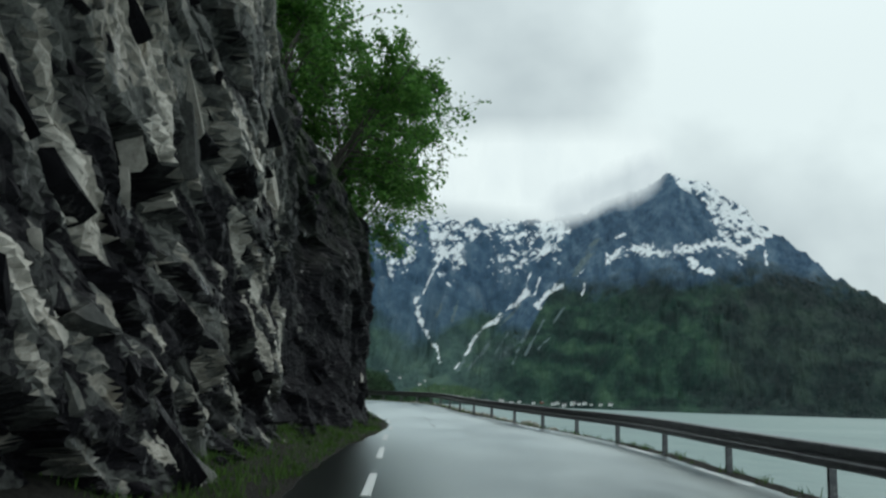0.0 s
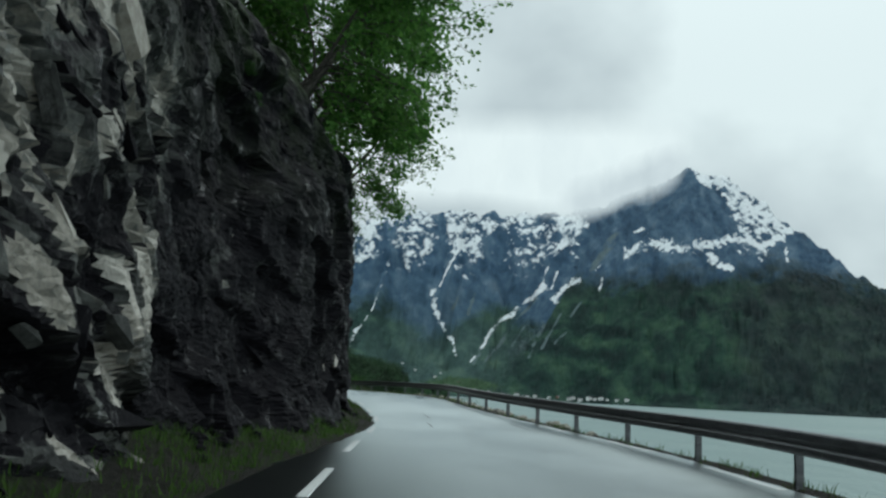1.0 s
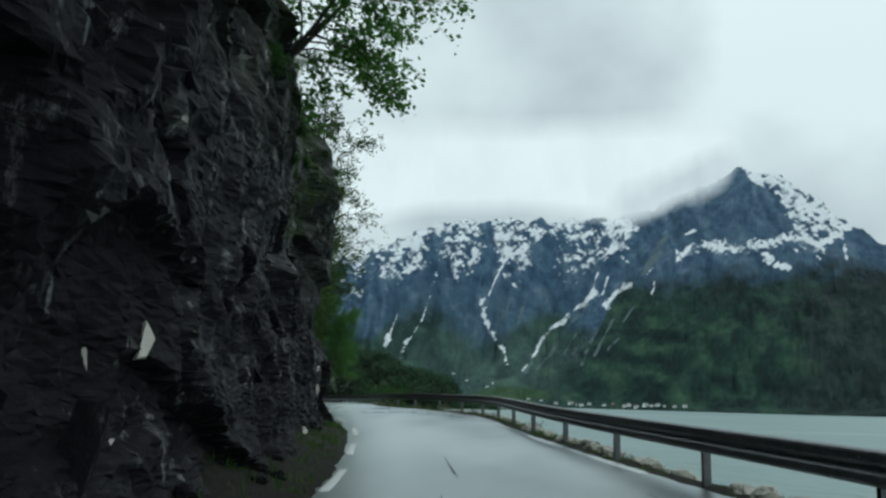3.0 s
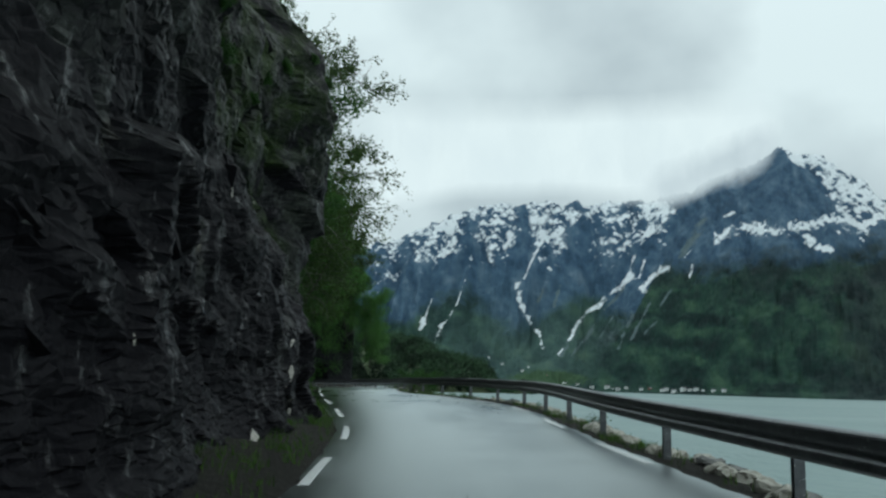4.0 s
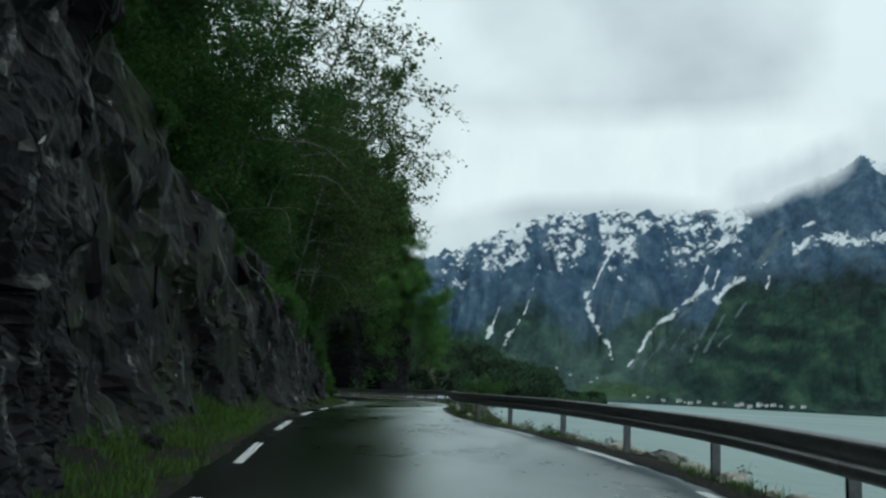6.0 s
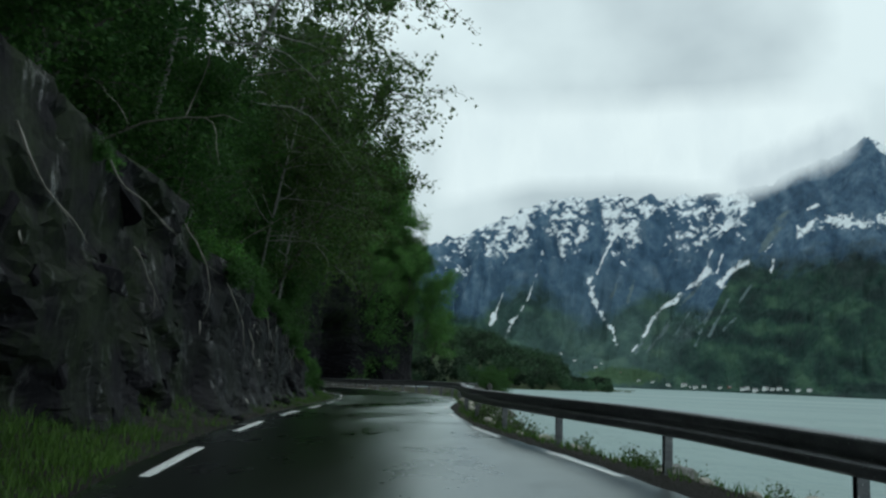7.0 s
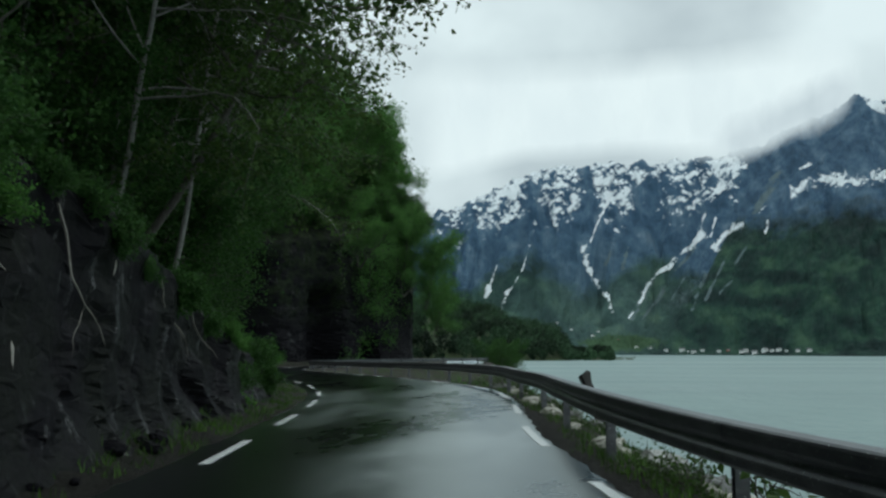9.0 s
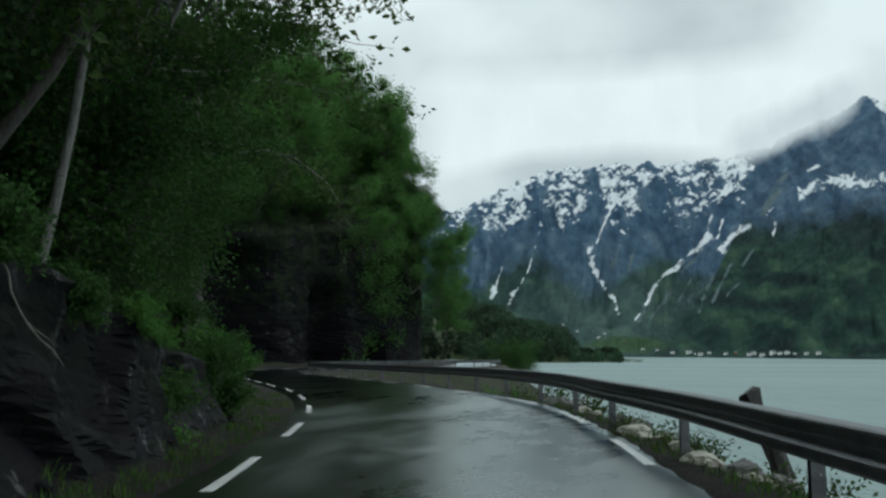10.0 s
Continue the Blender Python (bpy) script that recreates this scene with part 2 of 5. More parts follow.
def asphalt_material():
    n = Nodes("wet_asphalt")
    grain = n.noise(160, 3, 0.6)
    c = n.ramp(grain, [(0.3, (0.004, 0.0041, 0.0043)), (0.7, (0.013, 0.0133, 0.0136))])
    worn = n.grey(n.noise(0.5, 4, 0.5, stretch=(1.0, 0.4, 1.0)), 0.4, 0.75)
    c = n.mix(n.math("MULTIPLY", worn, 0.4), c, (0.016, 0.0163, 0.0163))
    wet = n.grey(n.noise(0.42, 4, 0.5, stretch=(1.0, 0.35, 1.0)), 0.35, 0.70)
    fine = n.grey(n.noise(2.4, 4, 0.6, stretch=(1.0, 0.5, 1.0)), 0.3, 0.7)
    blot = n.math("ADD", n.math("MULTIPLY", wet, 0.10), n.math("MULTIPLY", fine, 0.05))
    nr = n.bump(n.noise(90, 3, 0.6), 0.003, 0.06)
    nr = n.bump(n.noise(0.8, 2), 0.006, 0.05, nr)
    n.done(c, 0.6, nr, spec=0.0)
    film = n.t.nodes.new("ShaderNodeBsdfAnisotropic")
    film.distribution = "BECKMANN"
    film.inputs["Color"].default_value = (0.90, 0.97, 0.97, 1)
    n.t.links.new(n.math("ADD", blot, n.math("SUBTRACT", 0.31, n.math("MULTIPLY", n.attr("soaked"), 0.075))), film.inputs["Roughness"])
    n.t.links.new(nr, film.inputs["Normal"])
    edge = n.t.nodes.new("ShaderNodeFresnel")
    edge.inputs["IOR"].default_value = 2.0
    n.t.links.new(nr, edge.inputs["Normal"])
    mx = n.t.nodes.new("ShaderNodeMixShader")
    link(n.t, edge, "Fac", mx, "Fac")
    link(n.t, n.b, "BSDF", mx, 1)
    link(n.t, film, "BSDF", mx, 2)
    link(n.t, mx, "Shader", n.t.nodes["Material Output"], "Surface")
    return n.m


def patch_material():
    n = Nodes("asphalt_repair")
    c = n.ramp(n.noise(120, 3), [(0.3, (0.012, 0.012, 0.013)), (0.7, (0.035, 0.035, 0.036))])
    return n.done(c, 0.5, n.bump(n.noise(60, 3), 0.006, 0.8), spec=0.35)


def paint_material():
    n = Nodes("worn_road_paint")
    w = n.noise(35, 5, 0.7)
    c = n.ramp(w, [(0.28, (0.16, 0.165, 0.165)), (0.42, (0.68, 0.70, 0.70)), (0.8, (0.82, 0.83, 0.82))])
    return n.done(c, 0.35, n.bump(w, 0.003, 0.5))


def steel_material():
    n = Nodes("weathered_galvanised_steel")
    a = n.noise(3.0, 5, 0.6, stretch=(1, 1, 3))
    c = n.ramp(a, [(0.3, (0.075, 0.078, 0.086)), (0.7, (0.17, 0.175, 0.185))])
    drops = n.grey(n.noise(55, 2), 0.68, 0.72)
    c = n.mix(drops, c, (0.6, 0.62, 0.62))
    streak = n.grey(n.noise(2.0, 4, 0.7, stretch=(6, 6, 0.6)), 0.6, 0.8)
    c = n.mix(n.math("MULTIPLY", streak, 0.6), c, (0.05, 0.048, 0.045))
    r = n.math("ADD", n.math("MULTIPLY", a, 0.25), 0.36)
    n.b.inputs["Coat Weight"].default_value = 0.25
    n.b.inputs["Coat Roughness"].default_value = 0.22
    return n.done(c, r, n.bump(n.noise(30, 3), 0.002, 0.4), metallic=0.92)


def soil_material():
    n = Nodes("grassy_ground")
    a = n.noise(0.8, 6, 0.65)
    g = n.ramp(n.noise(14, 5, 0.7), [(0.3, (0.014, 0.026, 0.008)), (0.7, (0.05, 0.085, 0.022))])
    d = n.ramp(n.noise(10, 6, 0.7), [(0.3, (0.012, 0.011, 0.009)), (0.7, (0.075, 0.070, 0.059))])
    c = n.mix(n.grey(n.math("ADD", a, n.math("MULTIPLY", n.attr("bare"), 0.5)), 0.48, 0.66), g, d)
    nr = n.bump(n.noise(5, 7, 0.7), 0.14, 1.0)
    nr = n.bump(n.noise(40, 4, 0.7), 0.03, 0.8, nr)
    return n.done(c, 0.85, nr, spec=0.25)


def water_material():
    n = Nodes("fjord_water")
    c = n.ramp(n.noise(0.01, 3), [(0.3, (0.110, 0.180, 0.176)), (0.7, (0.142, 0.222, 0.212))])
    near = n.noise(1.3, 4, 0.6, stretch=(1.0, 0.5, 1.0))
    swell = n.noise(0.09, 4, 0.6, stretch=(1.0, 0.4, 1.0))
    nr = n.bump(swell, 1.6, 1.0)
    nr = n.bump(near, 0.16, 1.0, nr)
    streaks = n.noise(0.004, 4, 0.6, stretch=(0.4, 2.4, 1.0))
    r = n.math("ADD", n.math("MULTIPLY", n.grey(streaks, 0.3, 0.7), 0.16), 0.38)
    return n.done(c, r, nr, spec=0.6)


def leaf_material(name, lo, hi, through=0.25, stand=0.6, deep=0.55):
    n = Nodes(name)
    c = n.ramp(n.island(), [(0.0, lo), (1.0, hi)])
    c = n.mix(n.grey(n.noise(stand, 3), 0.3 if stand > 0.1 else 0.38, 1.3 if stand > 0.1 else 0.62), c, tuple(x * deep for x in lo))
    n.done(c, 0.6, spec=0.15)
    tr = n.t.nodes.new("ShaderNodeBsdfTranslucent")
    n.t.links.new(c, tr.inputs["Color"])
    mx = n.t.nodes.new("ShaderNodeMixShader")
    mx.inputs["Fac"].default_value = through
    out = n.t.nodes["Material Output"]
    link(n.t, n.b, "BSDF", mx, 1)
    link(n.t, tr, "BSDF", mx, 2)
    link(n.t, mx, "Shader", out, "Surface")
    return n.m


def bark_material(name, lo, hi, ring=0.0):
    n = Nodes(name)
    a = n.noise(9, 5, 0.7, stretch=(3, 3, 0.8))
    c = n.ramp(a, [(0.3, lo), (0.7, hi)])
    if ring:
        b = n.noise(6, 4, 0.7, stretch=(0.7, 0.7, 4.0))
        c = n.mix(n.grey(b, 0.6, 0.7), c, (0.02, 0.018, 0.016))
    return n.done(c, 0.8, n.bump(a, 0.02, 0.8), spec=0.2)


def mountain_material():
    n = Nodes("mountain_side")
    tex = n.noise(0.02, 8, 0.68)
    fine = n.noise(0.09, 6, 0.7)
    crag = n.math("ADD", n.math("MULTIPLY", tex, 0.66), n.math("MULTIPLY", n.attr("gully"), 0.34))
    # The rock's blue and paleness is distance haze put into its colour.
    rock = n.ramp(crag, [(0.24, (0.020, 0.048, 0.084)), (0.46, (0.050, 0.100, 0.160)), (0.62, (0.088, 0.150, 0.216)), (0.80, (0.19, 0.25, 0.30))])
    stand = n.math("ADD", n.math("MULTIPLY", n.attr("terrace"), 0.62), n.math("MULTIPLY", fine, 0.38))
    wood = n.ramp(stand, [(0.25, (0.006, 0.019, 0.018)), (0.46, (0.013, 0.037, 0.030)), (0.62, (0.024, 0.062, 0.043)), (0.80, (0.048, 0.100, 0.060))])
    heath = n.ramp(stand, [(0.28, (0.008, 0.017, 0.019)), (0.55, (0.016, 0.029, 0.030)), (0.8, (0.032, 0.049, 0.045))])
    wood = n.mix(n.attr("heath"), wood, heath)
    # Haze over the valley is put into the forest and rock colours.
    vale_haze = n.ramp(stand, [(0.28, (0.044, 0.082, 0.080)), (0.55, (0.066, 0.118, 0.105)), (0.8, (0.095, 0.155, 0.120))])
    wood = n.mix(n.attr("vale_haze"), wood, vale_haze)
    rock = n.mix(n.math("MULTIPLY", n.attr("vale_haze"), 0.6), rock, n.ramp(crag, [(0.3, (0.060, 0.112, 0.150)), (0.7, (0.125, 0.190, 0.235))]))
    lawn = n.ramp(fine, [(0.3, (0.03, 0.066, 0.036)), (0.7, (0.070, 0.125, 0.062))])
    edge = n.math("ADD", n.attr("forest"), n.math("MULTIPLY", n.math("SUBTRACT", tex, 0.5), 1.3))
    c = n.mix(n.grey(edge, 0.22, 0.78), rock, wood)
    c = n.mix(n.grey(n.math("ADD", n.attr("meadow"), n.math("SUBTRACT", fine, 0.5)), 0.5, 0.62), c, lawn)
    rub = n.math("ADD", n.attr("scree_haze"), n.math("MULTIPLY", n.math("SUBTRACT", fine, 0.5), 1.1))
    c = n.mix(n.math("MULTIPLY", n.grey(rub, 0.42, 0.72), 0.85), c, (0.13, 0.175, 0.185))
    s = n.math("ADD", n.attr("snow"), n.math("MULTIPLY", n.math("SUBTRACT", n.noise(0.11, 5, 0.75), 0.5), 1.5))
    c = n.mix(n.grey(s, 0.46, 0.66), c, (0.80, 0.84, 0.87))
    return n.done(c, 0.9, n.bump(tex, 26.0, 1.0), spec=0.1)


def plain(name, color, rough=0.7, scale=6.0, spread=0.25):
    n = Nodes(name)
    a = n.noise(scale, 4, 0.6)
    c = n.ramp(a, [(0.3, tuple(x * (1 - spread) for x in color)), (0.7, tuple(min(1, x * (1 + spread)) for x in color))])
    return n.done(c, rough)


def cloud_material(name, lo, hi, torn=1.5):
    n = Nodes(name)
    n.t.nodes.remove(n.b)
    em = n.t.nodes.new("ShaderNodeEmission")
    n.t.links.new(n.ramp(n.noise(0.0035, 4, 0.5), [(0.35, lo), (0.65, hi)]), em.inputs["Color"])
    tr = n.t.nodes.new("ShaderNodeBsdfTransparent")
    mx = n.t.nodes.new("ShaderNodeMixShader")
    puff = n.noise(0.0055, 6, 0.55)
    a = n.math("ADD", n.attr("thick"), n.math("MULTIPLY", n.math("SUBTRACT", puff, 0.5), torn))
    n.t.links.new(n.grey(a, 0.05, 1.1), mx.inputs["Fac"])
    link(n.t, tr, "BSDF", mx, 1)
    link(n.t, em, "Emission", mx, 2)
    link(n.t, mx, "Shader", n.t.nodes["Material Output"], "Surface")
    return n.m


ROCK = rock_material()
ASPHALT = asphalt_material()
REPAIR = patch_material()
PAINT = paint_material()
STEEL = steel_material()
SOIL = soil_material()
WATER = water_material()
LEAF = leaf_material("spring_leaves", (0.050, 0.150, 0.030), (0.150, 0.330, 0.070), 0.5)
# Wood-edge leaves: the light they catch is put into the colour.
LEAF_LIT_EDGE = leaf_material("lit_wood_edge_leaves", (0.065, 0.16, 0.040), (0.13, 0.28, 0.07), 0.5)
# Darker copy of the leaves: the slope's shade is put into the colour.
LEAF_SHADE = leaf_material("leaves_painted_in_shade", (0.026, 0.075, 0.019), (0.068, 0.155, 0.036), 0.45)
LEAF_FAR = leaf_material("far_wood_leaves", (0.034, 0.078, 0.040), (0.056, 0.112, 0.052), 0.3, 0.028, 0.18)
LEAF_BIRCH = leaf_material("young_birch_leaves", (0.030, 0.065, 0.016), (0.080, 0.14, 0.034), 0.4)
GRASS = leaf_material("grass_blades", (0.034, 0.080, 0.016), (0.11, 0.20, 0.042), 0.35)
BARK = bark_material("grey_bark", (0.035, 0.032, 0.028), (0.12, 0.115, 0.10))
# Birch bark is darkened: the wood's shade is put into its colour.
BIRCH = bark_material("birch_bark", (0.11, 0.11, 0.10), (0.28, 0.275, 0.26), 1.0)
MOUNTAIN = mountain_material()
RUBBLE = plain("pale_rubble", (0.34, 0.325, 0.28), 0.8, 6.0, 0.35)
STONE = plain("bank_stone", (0.12, 0.12, 0.115), 0.75, 5.0, 0.4)
PALE = plain("pale_quarried_stone", (0.30, 0.30, 0.28), 0.7, 5.0, 0.25)
DRY_WOOD = plain("bare_grey_wood", (0.15, 0.14, 0.12), 0.7, 14.0, 0.4)
OLD_WOOD = plain("wet_dark_wood", (0.022, 0.02, 0.018), 0.6, 12.0, 0.4)
WALL = plain("white_painted_boards", (0.75, 0.76, 0.75), 0.6, 0.4, 0.1)
WALL_RED = plain("rust_red_boards", (0.24, 0.07, 0.045), 0.7, 0.4, 0.15)
ROOF = plain("grey_roofing", (0.16, 0.165, 0.17), 0.5, 0.4, 0.2)
TRIM = plain("white_window_frame", (0.7, 0.71, 0.7), 0.6, 0.4, 0.1)
PANE = plain("dark_window_pane", (0.03, 0.035, 0.04), 0.15, 0.4, 0.2)

# ---------------------------------------------------------------- plan of the road
road_z = spline([(-60, -0.15), (0, 0), (8, 0.02), (16, 0.13), (20, 0.21), (31.4, 0.36), (39.8, 0.52), (43.9, 0.61), (56, 0.94),
                 (64, 1.10), (68, 1.17), (72, 1.20), (80, 1.21), (95, 1.20), (110, 1.18), (125, 1.10), (140, 1.05), (230, 1.0)])
bank_of = spline([(-60, 0.0), (0, 0.02), (25, 0.05), (50, 0.085), (58, 0.05), (67, 0.0), (77, 0.0), (86, 0.06), (120, 0.06), (150, 0), (230, 0)])
line_l = spline([(-60, 1.5), (-10, -0.1), (0, -0.45), (12.1, -0.9), (20.5, -1.22), (26.5, -1.48), (31.5, -1.62), (38, -2.1), (42.6, -2.75), (49, -3.75),
                 (55.4, -5.4), (63.4, -7.75), (72.3, -10.1), (84.6, -12.93), (90.5, -14.3), (96.7, -15.9), (101.7, -17.5), (110.7, -21.3),
                 (118, -25.1), (134, -33.5), (142, -37.4), (150, -39.9), (160, -40.4), (170, -37.5), (180, -32.7), (188, -29.6), (196, -30.2), (215, -33), (300, -52)])
line_r = spline([(-60, 6), (-10, 4.9), (0, 4.75), (18, 4.72), (22.5, 4.55), (26.2, 4.3), (33, 3.25), (37.4, 2.47), (40.6, 1.9), (49.5, 0.45),
                 (55.2, -0.3), (62, -1.75), (68.4, -3.98), (74, -6.05), (79.5, -7.55), (85.7, -8.9), (92.5, -9.85), (97.6, -10.75), (102, -11.9),
                 (111, -15.8), (122, -21.3), (134, -27.6), (142, -32), (150, -34.7), (160, -35.4), (170, -32.8), (180, -28), (188, -24.9), (196, -25.2), (215, -28), (300, -47)])
edge_l = spline([(-60, 0.8), (-10, -0.8), (0, -1.2), (12, -1.95), (19, -2.1), (25, -1.9), (31, -1.78), (34, -1.85), (38, -2.25), (43.5, -3.05), (49.5, -4.1),
                 (55.5, -5.75), (63.5, -8.15), (72, -10.45), (84.6, -13.4), (91, -14.85), (96.7, -16.3), (103, -18.4), (110.6, -21.8),
                 (118, -25.6), (134, -34), (142, -38), (150, -40.5), (160, -41), (170, -38), (180, -33.2), (188, -30), (196, -30.6), (215, -33.4), (300, -52.4)])
rail_x = spline([(-60, 6.8), (-10, 5.6), (2, 5.3), (9, 5.2), (16.2, 5.06), (24.1, 4.68), (31.9, 3.63), (39.85, 2.28), (47.6, 1.08), (55.5, 0.10), (59.5, -0.53),
                 (63.3, -1.50), (67.1, -2.73), (70.7, -4.23), (74.5, -5.62), (78.2, -6.77), (82.1, -7.70), (86, -8.40), (90.1, -9.05), (94, -9.88),
                 (100, -11.1), (107, -13.4), (112.5, -15.7), (122.4, -20.6), (134, -26.9), (142, -31.4), (150, -34.1), (160, -34.8), (170, -32.2), (180, -27.4), (188, -24.3), (196, -24.5), (215, -27.3), (300, -46.3)])
face_x = spline([(-60, -1.5), (-6, -3.5), (8, -3.35), (14, -3.15), (18, -3.4), (22, -3.6), (25, -3.45), (27.5, -2.8), (30, -2.8), (33, -2.95), (36, -3.25), (39, -3.65),
                 (43, -4.4), (47, -4.95), (51, -5.6), (53.5, -6.05), (56, -7.3), (60, -8.6), (65, -9.75), (71.5, -11.25), (75, -12.0), (79, -13.0),
                 (84, -14.15), (90.6, -15.75), (97, -17.7), (103, -20.3), (110, -24.6), (118, -29.5), (126, -33.5), (134, -38), (142, -42), (150, -44.5),
                 (160, -45), (170, -42), (180, -36.8), (188, -33.4), (196, -36), (215, -40), (300, -60)])
crest_z = spline([(-60, 9), (-6, 9), (14, 9), (20, 8.6), (26, 7.6), (33, 7.0), (38, 7.5), (44, 8.0), (50, 8.2), (53.5, 9), (56, 7.6), (59, 5.4), (63, 4.3),
                  (70, 3.9), (74, 3.3), (79, 3.2), (84, 2.6), (87, 2.0), (91, 1.4), (97, 1.1), (103, 1.3), (108, 2.6), (113, 7), (119, 9), (135, 9.5), (150, 10), (163, 13), (175, 15), (190, 15), (230, 12)])
crown_z = spline([(-60, 4), (20, 4), (40, 4.2), (52, 4.5), (56, 3.0), (60, 0.9), (70, 0.5), (103, 0.5), (112, 2), (135, 3), (230, 3)])
WATER_Z = -3.2


def road_height(x, y):
    w = (x - edge_l(y)) / np.maximum(line_r(y) + 0.14 - edge_l(y), 0.5)
    return road_z(y) + bank_of(y) * (2 * np.clip(w, -0.3, 1.3) - 1)


# ---------------------------------------------------------------- ground: hillside, verge, bank, fjord bed in one sheet


def ground_sheet():
    ys = np.concatenate([np.arange(-60, 0, 2.0), np.arange(0, 125, 0.5), np.arange(125, 301, 1.5)])
    rows, bare = [], []
    for y in ys:
        f, el, er, rx = face_x(y), edge_l(y), line_r(y) + 0.14, rail_x(y)
        top = road_z(y) + crest_z(y) + crown_z(y)
        r = []
        for d in (95, 75, 58, 46, 37, 30, 24, 19, 15, 12, 9.5, 7.5, 6, 4.8, 3.8):
            r.append((f - 1.0 - d, top + 1.05 * d - 0.003 * d * d - 1.2, 0.2))
        back = 0.6 + crown_z(y) * 0.72
        r.append((f - 0.9 - back, top - 0.45, 0.2))
        hole = 9.0 * math.exp(-((y - 169) / 17) ** 4)
        r.append((f - 0.85 - back * 0.5 - hole, road_z(y) + crest_z(y) * (0.9 if hole > 1 else 0.5), 0.4))
        r.append((f - 0.9 - hole, road_z(y) - 0.1, 0.7))
        for w in (0.0, 0.15, 0.3, 0.45, 0.6, 0.75, 0.9):
            x = f - 0.3 + (el + 0.02 - f + 0.3) * w
            r.append((x, road_z(y) - bank_of(y) + 0.02 + 0.55 * (1 - w) ** 2, 0.12 + 0.65 * w))
        r.append((el + 0.03, road_z(y) - bank_of(y) + 0.0, 0.9))
        r.append((el + 0.25, road_z(y) - bank_of(y) - 0.16, 0.9))
        r.append((er - 0.25, road_z(y) + bank_of(y) - 0.16, 0.9))
        r.append((er - 0.02, road_z(y) + bank_of(y) - 0.01, 0.9))
        zb = road_z(y) + bank_of(y)
        for d, z in ((0.15, -0.02), (0.4, -0.03), (0.7, -0.08), (1.1, -0.28), (1.6, -0.6), (2.2, -1.0), (3.0, -1.6), (4.0, -2.4), (5.2, -3.4), (7, -4.6), (12, -6.5), (30, -11)):
            r.append((max(er + 0.03, rx - 0.25) + d, zb + z, 0.75 if d < 1 else 0.25))
        rows.append([(x, y, z) for x, z, _ in r])
        bare.append([b for _, _, b in r])
    p = np.array(rows)
    n, m = p.shape[:2]
    flat = p.reshape(-1, 3)
    k = np.tile(np.arange(m), n)
    rough = np.where(k < 15, 0.9, np.where(k < 18, 0.0, np.where(k < 25, 0.10, np.where(k < 29, 0.0, np.where(k < 32, 0.05, 0.28)))))
    flat[:, 2] += rough * (fbm(flat * 0.55, 4, 3) + 0.5 * fbm(flat * 2.2, 3, 9))
    flat[:, 0] += np.where(k > 32, 0.5, 0) * fbm(flat * 0.4, 3, 21)
    me = mesh("ground", flat, grid_faces(n, m), SOIL, True)
    attribute(me, "bare", np.array(bare).ravel())
    return tagged(new("ground", me), "steep grassy slope, muddy verge and overgrown bank beside the road", "ground", kind="structure")


ground_sheet()


def water_sheet():
    xs = np.concatenate([np.linspace(-4600, -60, 14), np.linspace(-40, 200, 25), np.linspace(260, 4600, 16)])
    ys = np.concatenate([np.linspace(-2500, -80, 8), np.linspace(-60, 300, 30), np.linspace(380, 4600, 20)])
    v = [(x, y, WATER_Z) for y in ys for x in xs]
    me = mesh("water", v, grid_faces(len(ys), len(xs)), WATER, True)
    tagged(new("water", me), "calm grey-green fjord water with faint ripples", "water", kind="structure")


water_sheet()

# ---------------------------------------------------------------- road, its markings and patches


def along(f, y0, y1, step):
    """Points (y) at equal steps of arc length along x = f(y)."""
    y = np.linspace(y0, y1, int((y1 - y0) * 20))
    x = f(y)
    s = np.concatenate([[0], np.cumsum(np.hypot(np.diff(x), np.diff(y)))])
    return np.interp(np.arange(0, s[-1], step), s, y)


def road_sheet():
    ys = np.concatenate([np.arange(-60, 0, 1.5), np.arange(0, 130, 0.4), np.arange(130, 301, 1.2)])
    ws = np.linspace(0, 1, 15)
    v = []
    for y in ys:
        a, b = edge_l(y), line_r(y) + 0.14
        wob_a, wob_b = 0.05 * math.sin(y * 1.7) + 0.03 * math.sin(y * 4.1), 0.02 * math.sin(y * 1.3 + 1) + 0.025 * math.sin(y * 5.3)
        for w in ws:
            x = (a + wob_a) * (1 - w) + (b + wob_b) * w
            rut = -0.012 * (math.exp(-((w - 0.3) / 0.07) ** 2) + math.exp(-((w - 0.68) / 0.07) ** 2))
            v.append((x, y, float(road_height(x, y)) + 0.02 * (1 - (2 * w - 1) ** 2) + rut))
    n, m = len(ys), len(ws)
    f = grid_faces(n, m)
    low = len(v)
    for i in range(n):
        x, y, z = v[i * m]
        v += [(x, y, z), (x - 0.06, y, z - 0.14)]
        x, y, z = v[i * m + m - 1]
        v += [(x, y, z), (x + 0.06, y, z - 0.14)]
    for i in range(n - 1):
        k = low + 4 * i
        f.append((k, k + 4, k + 5, k + 1))
        f.append((k + 2, k + 3, k + 7, k + 6))
    me = mesh("road", v, f, ASPHALT, True)
    attribute(me, "soaked", np.clip((np.array(v)[:, 1] - 42) / 20, 0, 1))
    return tagged(new("road", me), "narrow wet asphalt road with worn dashed edge lines", "road", kind="structure")


ROAD = road_sheet()


def surface(x, y):
    """Top of the asphalt."""
    a, b = edge_l(y), line_r(y) + 0.14
    w = np.clip((x - a) / (b - a), 0, 1)
    rut = -0.012 * (np.exp(-((w - 0.3) / 0.07) ** 2) + np.exp(-((w - 0.68) / 0.07) ** 2))
    return road_height(x, y) + 0.02 * (1 - (2 * w - 1) ** 2) + rut


